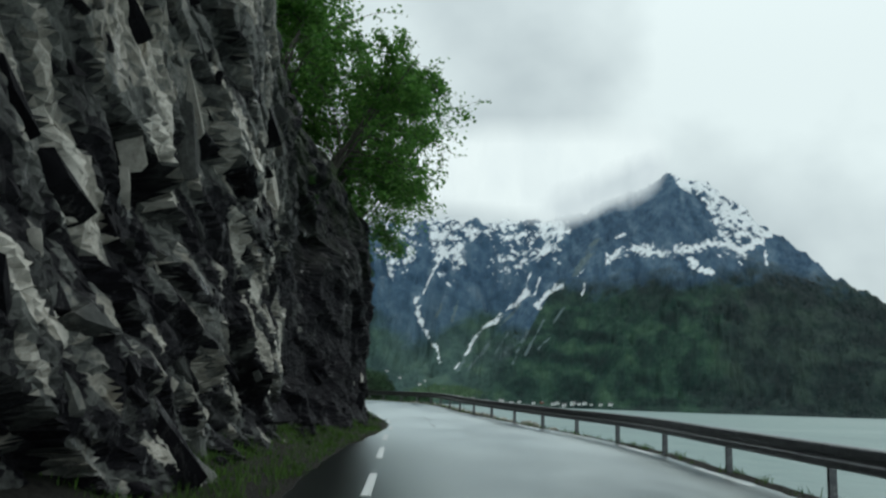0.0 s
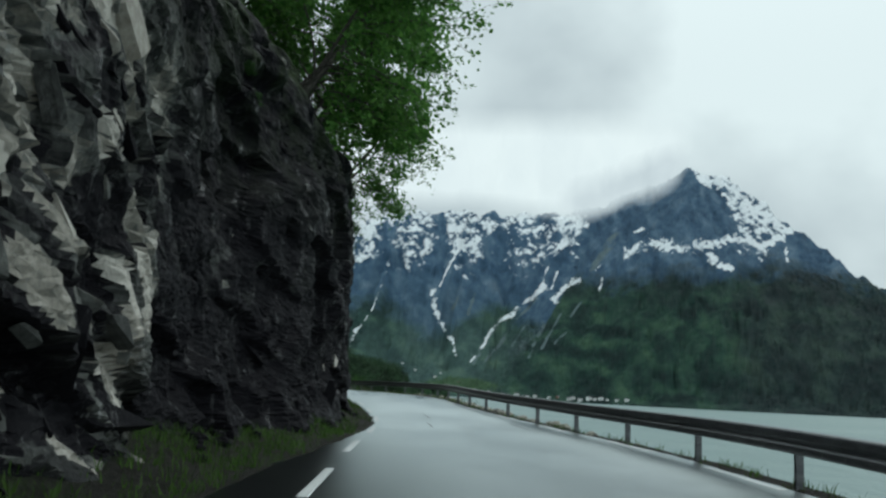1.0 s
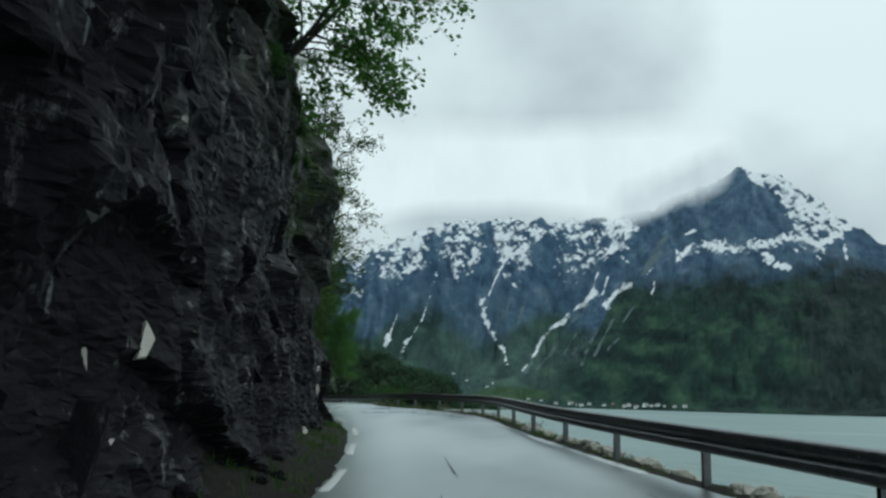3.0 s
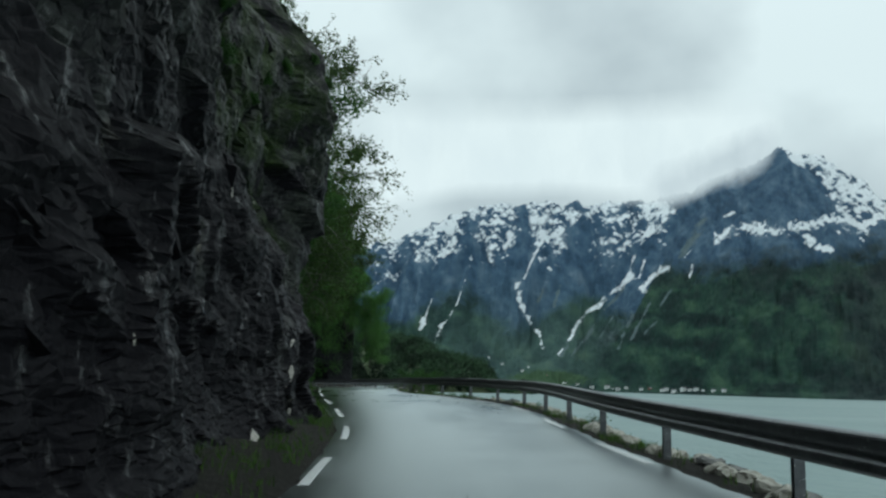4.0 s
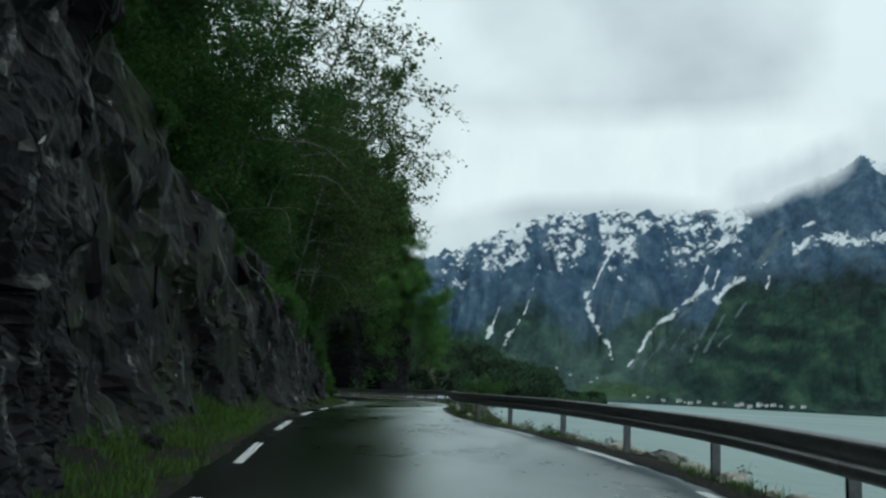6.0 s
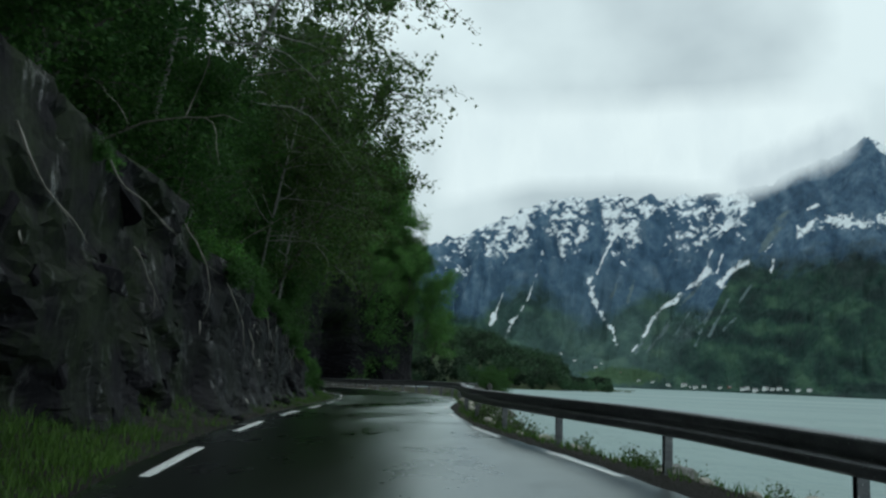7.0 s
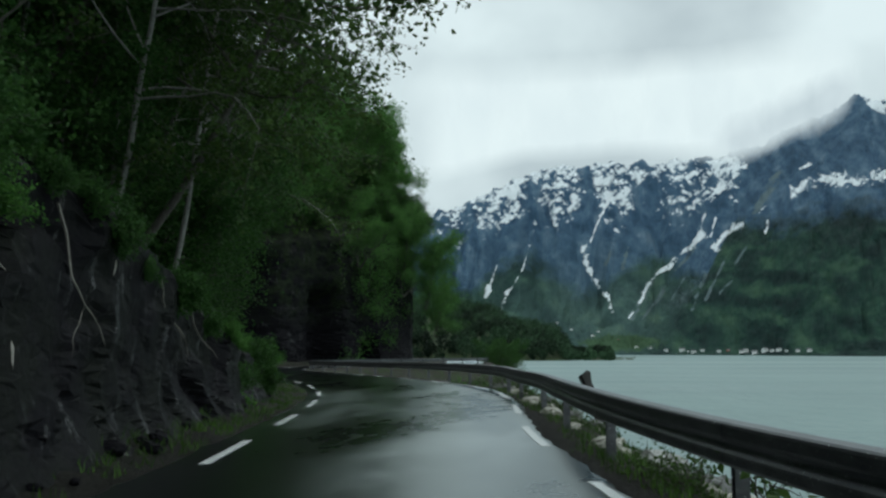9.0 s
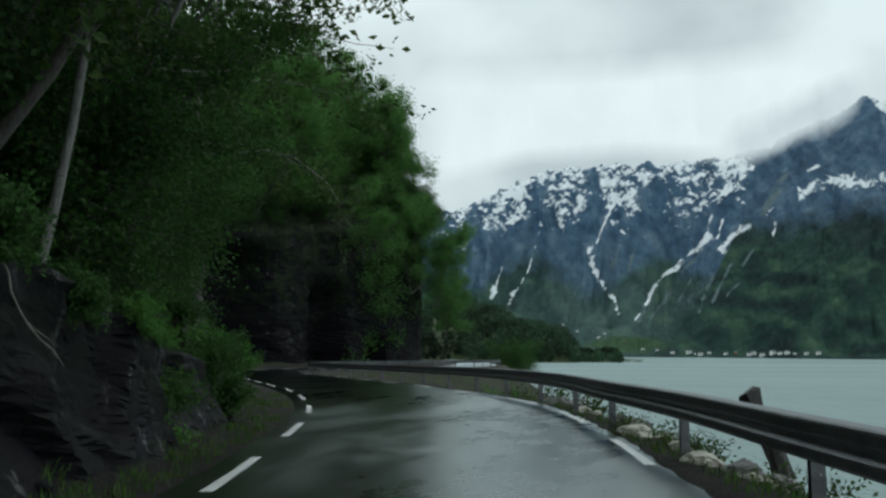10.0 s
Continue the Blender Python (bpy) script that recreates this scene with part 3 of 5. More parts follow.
def dash(f, y0, y1, width=0.12):
    n = 9
    y = np.linspace(y0, y1, n)
    x = f(y)
    v, fc = [], []
    for i in range(n):
        jag = 0.006 * math.sin(13.1 * i + y0)
        for dx, dz in ((-width / 2 - 0.004, 0.001), (-width / 2 + jag, 0.008), (width / 2 + jag, 0.008), (width / 2 + 0.004, 0.001)):
            v.append((x[i] + dx, y[i], float(surface(x[i] + dx, y[i])) + dz))
    for i in range(n - 1):
        for k in range(3):
            fc.append((i * 4 + k, i * 4 + k + 1, i * 4 + k + 5, i * 4 + k + 4))
    fc += [(0, 1, 2, 3), tuple((n - 1) * 4 + k for k in (3, 2, 1, 0))]
    part("dash", mesh("dash", v, fc, PAINT), ROAD)


def edge_lines():
    for f, first in ((line_l, 14.6), (line_r, 16.8)):
        y = np.linspace(-20, 200, 4400)
        s = np.concatenate([[0], np.cumsum(np.hypot(np.diff(f(y)), np.diff(y)))])
        s -= np.interp(first, y, s)
        k = -4
        while k * 5.96 < s[-1] - 4:
            a, b = np.interp([k * 5.96 - 2.95, k * 5.96], s, y)
            dash(f, a, b)
            k += 1


edge_lines()


def repair(cx, cy, length, width, turn, seed, name="repair_patch"):
    """A dark uneven patch or tarred crack in the asphalt."""
    rng = random.Random(seed)
    n = 26
    v = []
    for i in range(n):
        a = 2 * math.pi * i / n
        r = 1 + 0.25 * math.sin(3 * a + seed) + rng.uniform(-0.12, 0.12)
        u, w = math.cos(a) * length / 2 * r, math.sin(a) * width / 2 * r
        x = cx + w * math.cos(turn) - u * math.sin(turn)
        y = cy + u * math.cos(turn) + w * math.sin(turn)
        v.append((x, y, float(surface(x, y)) + 0.006))
    v.append((cx, cy, float(surface(cx, cy)) + 0.007))
    f = [(i, (i + 1) % n, n) for i in range(n)]
    part(name, mesh(name, v, f, REPAIR), ROAD, "dark tarred repair in the asphalt")


repair(-0.45, 38.6, 3.2, 0.03, 0.12, 1, "tarred_crack")
repair(-0.2, 33.6, 2.2, 0.035, 0.10, 2, "tarred_crack")
repair(2.3, 33.5, 3.0, 0.03, 0.1, 10, "tarred_crack")

# ---------------------------------------------------------------- cliff along the road


def cliff_stretch(ys, nz, seed):
    """Points, triangles, the rock tone of each triangle, and pale streaks and moss at the points of one stretch of
    cliff.
    """
    x0 = face_x(ys)
    tx, ty = np.gradient(x0, ys), np.ones_like(ys)
    ln = np.hypot(tx, ty)
    nx, ny = ty / ln, -tx / ln
    yl = np.linspace(-14, 200, 4000)
    sl = np.concatenate([[0], np.cumsum(np.hypot(np.diff(face_x(yl)), np.diff(yl)))])
    cz, tz = crest_z(ys), crown_z(ys)
    h = np.linspace(0, 1, nz)
    h = 0.52 * h + 0.48 * h * h
    # an uneven net of points, so that the faces between them break at random
    rng = np.random.default_rng(seed)
    shape = (len(ys), nz)
    inner = np.ones(shape)
    inner[:, 0] = inner[:, -1] = inner[0] = inner[-1] = 0
    Y = ys[:, None] + 0.45 * np.gradient(ys)[:, None] * rng.uniform(-1, 1, shape) * inner
    Hh = h[None, :] + 0.45 * np.gradient(h)[None, :] * rng.uniform(-1, 1, shape) * inner
    S = np.interp(Y, yl, sl)
    C, T = np.interp(Y, ys, cz), np.interp(Y, ys, tz)
    Z = Hh * (C + T + 0.25) - 0.25
    over = np.clip((Z - C) / np.maximum(T, 0.3), 0, 1)
    lean = -over**1.2 * (0.6 + T * 0.75)
    bulge = np.exp(-((Y - 53.0) / 1.6) ** 2) * 0.55 * np.exp(-((Z - 7.0) / 2.6) ** 2)
    bulge += np.exp(-((Y - 34) / 4.0) ** 2) * 0.35 * np.exp(-((Z - 4.3) / 2.2) ** 2)
    bulge += np.exp(-((Y - 48.5) / 3.0) ** 2) * 0.40 * np.exp(-((Z - 1.5) / 1.8) ** 2)
    # a slanting ledge with a mossy hollow over it
    sill = 3.35 + (50.0 - Y) * 0.22
    hollow = 1 / (1 + np.exp(-(Z - sill) * 5)) / (1 + np.exp((Y - 51.6) * 4)) / (1 + np.exp(-(Y - 44.0) * 1.2))
    back = -np.exp(-((Y - 23) / 6.0) ** 2) * 0.55 * np.clip(Z / 8, 0, 1) - 0.75 * hollow
    foot = 0.45 * np.exp(-Z / 0.35)
    cave = -7.0 * np.exp(-((Y - 159.5) / 5.5) ** 4) * (1 / (1 + np.exp((Z - 11.5) * 2)))
    cave += -4.0 * np.exp(-((Y - 173.5) / 2.0) ** 4) * (1 / (1 + np.exp((Z - 8.5) * 2)))
    cave += -3.5 * np.exp(-((Y - 180.0) / 1.1) ** 4) * (1 / (1 + np.exp((Z - 3.0) * 4)))
    u, v, yy = S.ravel(), Z.ravel(), Y.ravel()
    quads = np.array(grid_faces(*shape))
    flip = rng.random(len(quads)) < 0.5
    tris = np.where(flip[:, None], quads[:, [0, 1, 2, 0, 2, 3]], quads[:, [0, 1, 3, 1, 2, 3]]).reshape(-1, 3)
    fu, fv, fy = u[tris].mean(1), v[tris].mean(1), yy[tris].mean(1)
    sweep = vnoise(np.stack([u, v], -1) * 0.5, 5)
    w = 1 / (1 + np.exp((yy - 19.6 + 2.0 * sweep) * 3))
    # slanting broken sheets near the start; steeper blocks further on
    def sheets(u, v):
        return (facets(u, v, 3.4, 1.05, -0.40, 11, 1.15, 0.20, 0.15, 0.30), facets(u, v, 1.6, 0.50, -0.48, 13, 1.1, 0.22, 0.22, 0.25),
                facets(u, v, 0.70, 0.26, -0.6, 15, 1.0, 0.3, 0.40, 0.1))

    def blocks(u, v):
        return (facets(u, v, 2.8, 1.9, -0.30, 12, 1.0, 0.42, 0.12, 0.05), facets(u, v, 1.2, 0.85, -0.35, 14, 1.1, 0.42, 0.18, 0.05),
                facets(u, v, 0.45, 0.36, -0.2, 16, 1.1, 0.42, 0.40, 0.05))
    (a1, _, g1), (a2, _, g2), (a3, _, _) = sheets(u, v)
    (b1, _, e1), (b2, _, _), (b3, _, _) = blocks(u, v)
    calm = 1 - 0.35 / (1 + np.exp(-(yy - 60)))
    # the upper part of the first face is one smoother sheet
    sheet = w / (1 + np.exp(-(v - 4.2 - 0.14 * (yy - 12) - 0.9 * sweep) * 2.2))
    rel_a = 0.46 * a1 * (1 - 0.45 * sheet) + 0.21 * a2 * (1 - 0.6 * sheet) + 0.06 * a3 * (1 - 0.5 * sheet)
    rel_a -= 0.07 * np.exp(-g1 / 0.05) + 0.035 * np.exp(-g2 / 0.07)
    rel_b = 0.31 * b1 + 0.17 * b2 + 0.045 * b3 * np.where(yy > 57, 0.7, 1.0) - 0.05 * np.exp(-e1 / 0.05)
    rel = w * rel_a + (1 - w) * rel_b + 0.010 * rng.normal(size=u.size) * (yy < 58) + 0.30 * fbm(np.stack([u * 0.3, v * 0.3], -1), 4, 40)
    fade = np.clip((v + 0.25) / 0.5, 0.1, 1)
    out = (lean + bulge + back + foot + cave).ravel() + rel * fade * calm
    X = face_x(yy) + np.interp(yy, ys, nx) * out
    Yy = yy + np.interp(yy, ys, ny) * out
    Zz = v + road_z(yy) - bank_of(yy)
    (_, c1, g1), (_, c2, g2), (_, c3, _) = sheets(fu, fv)
    (_, d1, e1), (_, d2, _), (_, d3, _) = blocks(fu, fv)
    wf, sf = w[tris].mean(1), sheet[tris].mean(1)
    tone_a = 0.26 * hashed(c1, 55) + 0.36 * hashed(c2, 51) + 0.38 * hashed(c3, 53)
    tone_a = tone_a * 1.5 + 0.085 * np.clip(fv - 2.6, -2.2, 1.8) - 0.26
    tone_a = tone_a * (1 - 0.75 * sf) + 0.75 * sf * (0.64 + 0.10 * (hashed(c1, 57) - 0.5))
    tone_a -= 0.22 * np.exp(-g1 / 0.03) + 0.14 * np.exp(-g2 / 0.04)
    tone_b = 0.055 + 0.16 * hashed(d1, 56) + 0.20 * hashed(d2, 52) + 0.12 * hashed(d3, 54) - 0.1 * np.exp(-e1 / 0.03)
    # Darker at the foot; past y 60 tree shade is put into the tone.
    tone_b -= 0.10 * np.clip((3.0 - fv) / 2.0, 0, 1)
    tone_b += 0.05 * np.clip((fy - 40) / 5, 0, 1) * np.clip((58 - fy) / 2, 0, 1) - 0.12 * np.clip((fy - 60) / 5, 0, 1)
    tone_b += 0.30 * np.clip((vnoise(np.stack([fu * 2.4, fv * 3.2], -1), 61) - 0.84) / 0.08, 0, 1) * (fy < 60) + 0.10 * (hashed(d2, 59) > 0.9)
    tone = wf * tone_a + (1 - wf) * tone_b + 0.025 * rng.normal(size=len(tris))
    pale_streak = np.clip(1.0 - np.abs(yy - 34) / 36, 0, 1) * (0.55 + 0.45 * w)
    moss = np.clip(over.ravel() * 0.9 + np.clip((v - 4) / 8, 0, 0.5) + np.where(yy < 72, 0.40, 0.12) * ((yy > 57) & (yy < 112)) + 1.0 * hollow.ravel(), 0, 1)
    return np.stack([X, Yy, Zz], -1), tris, np.clip(tone, 0, 1), pale_streak, moss * (1 - 0.8 * w)


def cliff():
    runs = [cliff_stretch(np.concatenate([np.arange(-14, 3, 0.60), np.arange(3, 24, 0.10), np.arange(24, 57.1, 0.125)]), 210, 8),
            cliff_stretch(np.arange(56.9, 106.2, 0.20), 60, 9), cliff_stretch(np.arange(105.8, 200, 0.55), 70, 10)]
    low = np.cumsum([0] + [len(r[0]) for r in runs])
    me = mesh("cliff_wall", np.concatenate([r[0] for r in runs]), np.concatenate([r[1] + low[k] for k, r in enumerate(runs)]).tolist(), ROCK)
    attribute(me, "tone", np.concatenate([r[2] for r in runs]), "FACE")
    attribute(me, "pale_streak", np.concatenate([r[3] for r in runs]))
    attribute(me, "moss", np.concatenate([r[4] for r in runs]))
    return tagged(new("cliff_wall", me), "dark wet fractured rock cliff with paler broken faces and moss", "cliff", kind="structure")


cliff()

# ---------------------------------------------------------------- guard rail


def guard_rail():
    root = thing("guard_rail", "weathered galvanised steel guard rail with wet dark beam", "guard rail")
    y = np.linspace(-34, 205, 5000)
    s = np.concatenate([[0], np.cumsum(np.hypot(np.diff(rail_x(y)), np.diff(y)))])
    s -= np.interp(16.22, y, s)
    ks = range(int(s[0] / 4) + 1, int(s[-1] / 4))
    prof = ((-0.062, 0.744), (-0.056, 0.757), (0.062, 0.755), (0.076, 0.742), (0.083, 0.722), (0.083, 0.660), (0.078, 0.642), (0.046, 0.610), (0.042, 0.596),
            (0.046, 0.582), (0.078, 0.550), (0.083, 0.530), (0.083, 0.486), (0.074, 0.466), (0.012, 0.446), (0.0, 0.440))
    bm = bmesh.new()
    for lo, hi in (((-0.055, -0.035, -0.75), (-0.049, 0.035, 0.60)), ((-0.049, -0.035, -0.75), (0.05, -0.029, 0.60)), ((-0.049, 0.029, -0.75), (0.05, 0.035, 0.60))):
        box(bm, lo, hi)
    post = bpy.data.meshes.new("post")
    bm.to_mesh(post)
    bm.free()
    post.materials.append(STEEL)
    bm = bmesh.new()
    box(bm, (0.0, -0.05, 0.50), (0.07, 0.05, 0.70), 0.006)
    block = bpy.data.meshes.new("spacer")
    bm.to_mesh(block)
    bm.free()
    block.materials.append(STEEL)

    def at(dist):
        yy = float(np.interp(dist, s, y))
        xx = float(rail_x(yy))
        d = float(rail_x(yy + 0.05) - rail_x(yy - 0.05)) / 0.1
        l = math.hypot(1, d)
        return xx, yy, float(road_z(yy) + bank_of(yy)), (d / l, 1 / l)
    for k in ks:
        x, yy, z, (tx, ty) = at(4.0 * k)
        ob = new("post", post)
        ob.parent = root
        ob.matrix_local = Matrix.Translation((x + 0.10 * ty, yy - 0.10 * tx, z)) @ Matrix.Rotation(math.atan2(-tx, ty) + math.pi, 4, "Z")
        ob = new("spacer", block)
        ob.parent = root
        ob.matrix_local = Matrix.Translation((x + 0.05 * ty, yy - 0.05 * tx, z)) @ Matrix.Rotation(math.atan2(-tx, ty) + math.pi, 4, "Z")
        v = []
        steps = 9
        for i in range(steps):
            q = 4.0 * k - 0.16 + (4.0 + 0.16) * i / (steps - 1)
            x, yy, z, (tx, ty) = at(q)
            lap = 0.004 if i == 0 else 0.0
            for d, h in prof:
                v.append((x - (d + lap) * ty, yy + (d + lap) * tx, z + h))
            for d, h in reversed(prof):
                v.append((x - (d + lap - 0.005) * ty, yy + (d + lap - 0.005) * tx, z + h))
        m = 2 * len(prof)
        f = [(i * m + j, i * m + (j + 1) % m, (i + 1) * m + (j + 1) % m, (i + 1) * m + j) for i in range(steps - 1) for j in range(m)]
        f += [tuple(range(m)), tuple((steps - 1) * m + j for j in reversed(range(m)))]
        part("beam", mesh("beam", v, f, STEEL), root)


guard_rail()

# ---------------------------------------------------------------- mountains across the fjord
CENTRE = np.array([0.0, 40.0])
sky_el = spline([(-60, 5), (-30, 6.5), (-20, 7.8), (-12, 8.6), (-8.75, 9.5), (-7.28, 10.25), (-5.1, 11.2), (-2.9, 11.75), (-1.5, 11.6), (3.3, 11.85), (7.5, 11.85),
                 (8.9, 12.3), (10.6, 13.3), (12.2, 13.55), (13.5, 14.25), (14.6, 14.6), (15.3, 14.4), (16.8, 14.1), (18.2, 12.95), (19.5, 12.0), (21.0, 10.9), (23, 9.1), (24.8, 7.8), (26.5, 6.85), (32, 3.6), (45, 3.2), (75, 3.0)])
ridge_r = spline([(-60, 2900), (-12, 3000), (5, 3000), (10, 2850), (15, 2700), (20, 2500), (27, 2250), (45, 2300), (75, 2300)])
shore_r = spline([(-60, 1900), (-12, 1950), (0, 1850), (5, 1650), (10, 1330), (16, 1080), (27, 1030), (45, 1200), (75, 1500)])


def distance_to(az, el, line):
    """How far each (az, el) lies from a broken line of such points, in degrees."""
    best = np.full(az.shape, 1e9)
    for (a0, e0), (a1, e1) in zip(line, line[1:]):
        da, de = a1 - a0, e1 - e0
        t = np.clip(((az - a0) * da + (el - e0) * de) / (da * da + de * de), 0, 1)
        best = np.minimum(best, np.hypot(az - a0 - t * da, el - e0 - t * de))
    return best


def mountains():
    az = np.concatenate([np.arange(-60, -14, 0.8), np.arange(-14, 29, 0.065), np.arange(29, 75, 0.8)])
    nr = 190
    q = np.linspace(0, 1, nr)
    A, Q = np.meshgrid(az, q, indexing="ij")
    rr, rs, es = ridge_r(A), shore_r(A), sky_el(A)
    R = rs + (rr - rs) * Q
    top = rr * np.tan(np.radians(es))
    wall = np.interp(Q, (0, 0.12, 0.3, 0.5, 0.68, 0.85, 1.0), (0, 0.03, 0.085, 0.23, 0.50, 0.80, 1.0))
    cone = np.interp(Q, (0, 0.05, 0.10, 0.25, 0.5, 0.75, 1.0), (0, 0.008, 0.035, 0.20, 0.48, 0.73, 1.0))
    border = 1.3 + 9.0 * Q**0.9
    w = 1 / (1 + np.exp(-(A - border) * 1.4))
    prof = wall * (1 - w) + cone * w
    Z = top * prof
    pos = np.stack([A.ravel() * 0.55, Q.ravel() * 2.2], -1)
    slant = A.ravel() - 2.2 * Q.ravel() + 0.8 * vnoise(pos, 3)
    ribs = 1 - np.abs(fbm(np.stack([slant * 0.7, Q.ravel() * 2.6], -1), 5, 60, 0.5)) * 2
    env = (np.sin(np.pi * np.clip(Q, 0, 1)) ** 0.7 * (0.35 + 0.9 * (1 - w))).ravel()
    Z = Z.ravel() + 34 * env * ribs
    X3 = np.stack([A.ravel() * 2.5, Q.ravel() * 9, np.zeros(A.size)], -1)
    X3[:, 0] *= 0.6
    Z += 22 * fbm(X3, 5, 70, 0.55) * (0.15 + np.clip(Q.ravel() * 1.3, 0, 1))
    Z += 5 * vnoise(np.stack([A.ravel() * 5, Q.ravel() * 55], -1), 80) * (Q.ravel() > 0.05)
    valley = np.exp(-((A - border) / 0.9) ** 2).ravel() * 30 * env
    Z -= valley
    Z = np.maximum(Z + WATER_Z + 0.5, WATER_Z - 2 + 6 * Q.ravel())
    Z[(Q == 0).ravel()] = WATER_Z - 6
    a = np.radians(A.ravel())
    X, Y = CENTRE[0] + R.ravel() * np.sin(a), CENTRE[1] + R.ravel() * np.cos(a)
    pts = np.stack([X, Y, Z], -1).reshape(len(az), nr, 3)
    behind = pts[:, -1:, :].copy()
    out = np.stack([np.sin(np.radians(az)), np.cos(np.radians(az)), 0 * az], -1)[:, None, :]
    pts = np.concatenate([pts, behind + out * 250 + np.array([0, 0, -160.0]), behind + out * 700 + np.array([0, 0, -900.0])], 1)
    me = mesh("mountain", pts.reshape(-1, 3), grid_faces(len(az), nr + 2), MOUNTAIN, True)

    def pad(v):
        v = v.reshape(len(az), nr)
        return np.concatenate([v, v[:, -1:], v[:, -1:]], 1).ravel()
    EL = np.degrees(np.arctan2(Z - 1.3, R.ravel()))
    az_, el_, es_, w_ = A.ravel(), EL, es.ravel(), w.ravel()

    def even(v):
        return (v - v.mean()) / v.std()

    def turned(angle, su, sv, octaves, seed):
        ca, sa = math.cos(angle), math.sin(angle)
        return even(fbm(np.stack([(az_ * ca + el_ * sa) * su, (-az_ * sa + el_ * ca) * sv], -1), octaves, seed, 0.6))
    n1 = fbm(np.stack([az_ * 0.6, el_ * 0.9], -1), 4, 90)
    n3 = fbm(np.stack([az_ * 1.3 - 0.9 * el_, el_ * 0.9], -1), 3, 97)
    n4 = fbm(np.stack([az_ * 7, el_ * 7], -1), 2, 99)
    depth = es_ - el_
    # snow lying in flecks: along ledges on the wall, along the slope on the peak's flank
    fleck = 0.55 * turned(0.45, 3.0, 8.0, 3, 91) + 0.6 * turned(-0.7, 2.6, 6.5, 3, 92) + 0.35 * turned(1.25, 4.5, 1.5, 3, 93) + 0.5 * turned(0.2, 1.3, 2.4, 3, 88)
    fleck = even(fleck)
    fleck_r = even(turned(-0.65, 2.6, 6.0, 3, 94) + 0.7 * turned(0.5, 3.0, 6.5, 3, 96))
    wall_cover = 0.80 - depth / 3.4 + 0.55 * n1 + 0.25 * np.sin(az_ * 1.75 + 0.8)
    wall_cover -= 0.9 * np.exp(-((az_ + 1.35) / 0.35) ** 2) + 0.35 * np.clip((-az_ - 8.0) / 3, 0, 1)
    wall_cover = np.where(az_ < 9.0, np.minimum(wall_cover, 0.66), -1) - 2.0 * np.clip((az_ - 7.8) / 1.0, 0, 1)
    left = np.interp(el_, (11.0, 11.4, 12.8, 13.4, 14.2), (17.7, 17.6, 16.9, 15.9, 14.95))
    flank_cover = 0.80 - 0.40 * np.clip((11.4 - el_) / 1.2, 0, 9) - 1.6 * np.clip((left - az_) / 0.5, 0, 2) - 0.7 * np.clip((az_ - 19.8) / 1.5, 0, 2)
    flank_cover = np.where((az_ > 14.5) & (az_ < 22.5), flank_cover, -1)
    shelf = np.abs(el_ + 0.12 * n1 - np.interp(az_, (10.8, 12.3, 14.7, 16.1, 17.8, 19.1, 20.9), (9.35, 9.95, 9.7, 10.0, 10.3, 9.85, 10.9)))
    shelf_cover = np.where((az_ > 10.6) & (az_ < 21.0), 1.0 - shelf / 0.50 + 0.3 * n1, -1)
    snow = np.maximum(0.5 + 0.24 * (fleck + 3.0 * (wall_cover - 0.5)), 0.5 + 0.24 * (fleck_r + 3.0 * (np.maximum(flank_cover, shelf_cover) - 0.5)))
    snow = np.clip(snow, -0.6, 1.0)
    jag = even(turned(0.6, 2.2, 5.0, 3, 101))
    bend = 0.05 * n3 + 0.05 * n4

    def lines(field, table, loose):
        for line, wd in table:
            field = np.maximum(field, 0.92 + loose * jag - 0.60 * distance_to(az_ + bend, el_ + 0.05 * n4, line) / wd)
        return field
    snow = lines(snow, (
        ([(0.9, 10.0), (-0.24, 9.04), (-0.75, 7.96), (-1.16, 6.87)], 0.075), ([(0.9, 9.9), (-0.5, 9.1)], 0.26),
        ([(-1.61, 6.5), (-1.41, 5.26), (-0.96, 4.39)], 0.17), ([(-0.96, 4.39), (-0.6, 3.69), (-0.13, 3.35), (-0.05, 2.58)], 0.11),
        ([(5.71, 8.39), (5.44, 7.17)], 0.10), ([(5.6, 7.1), (4.86, 6.36), (3.84, 5.57), (2.81, 4.78)], 0.20), ([(2.81, 4.78), (2.13, 3.95), (1.62, 3.06)], 0.10),
        ([(7.83, 7.6), (6.89, 7.01), (6.29, 6.31)], 0.21), ([(6.39, 8.05), (6.05, 7.0)], 0.07), ([(9.29, 8.74), (8.83, 8.19)], 0.09), ([(9.29, 7.71), (9.15, 6.96)], 0.12),
        ([(7.57, 10.47), (6.6, 9.7), (5.54, 9.1)], 0.30), ([(8.2, 11.0), (6.0, 10.9), (4.15, 10.6)], 0.14), ([(-2.5, 8.9), (-1.8, 10.1)], 0.24),
        ([(-7.06, 5.61), (-7.5, 4.2)], 0.03), ([(-7.6, 4.2), (-7.74, 3.5)], 0.17), ([(-4.86, 7.13), (-5.52, 5.13), (-6.2, 4.0)], 0.035), ([(-6.38, 3.9), (-6.78, 3.04)], 0.17),
        ([(-4.6, 8.4), (-4.9, 7.0)], 0.09), ([(16.1, 8.85), (17.2, 8.5)], 0.22), ([(15.9, 9.4), (16.5, 8.9)], 0.16), ([(20.4, 9.7), (20.5, 8.9)], 0.12), ([(11.3, 10.68), (12.0, 10.85)], 0.12),
        ([(1.5, 2.75), (1.0, 2.1)], 0.05)), 0.30)
    attribute(me, "snow", pad(snow))
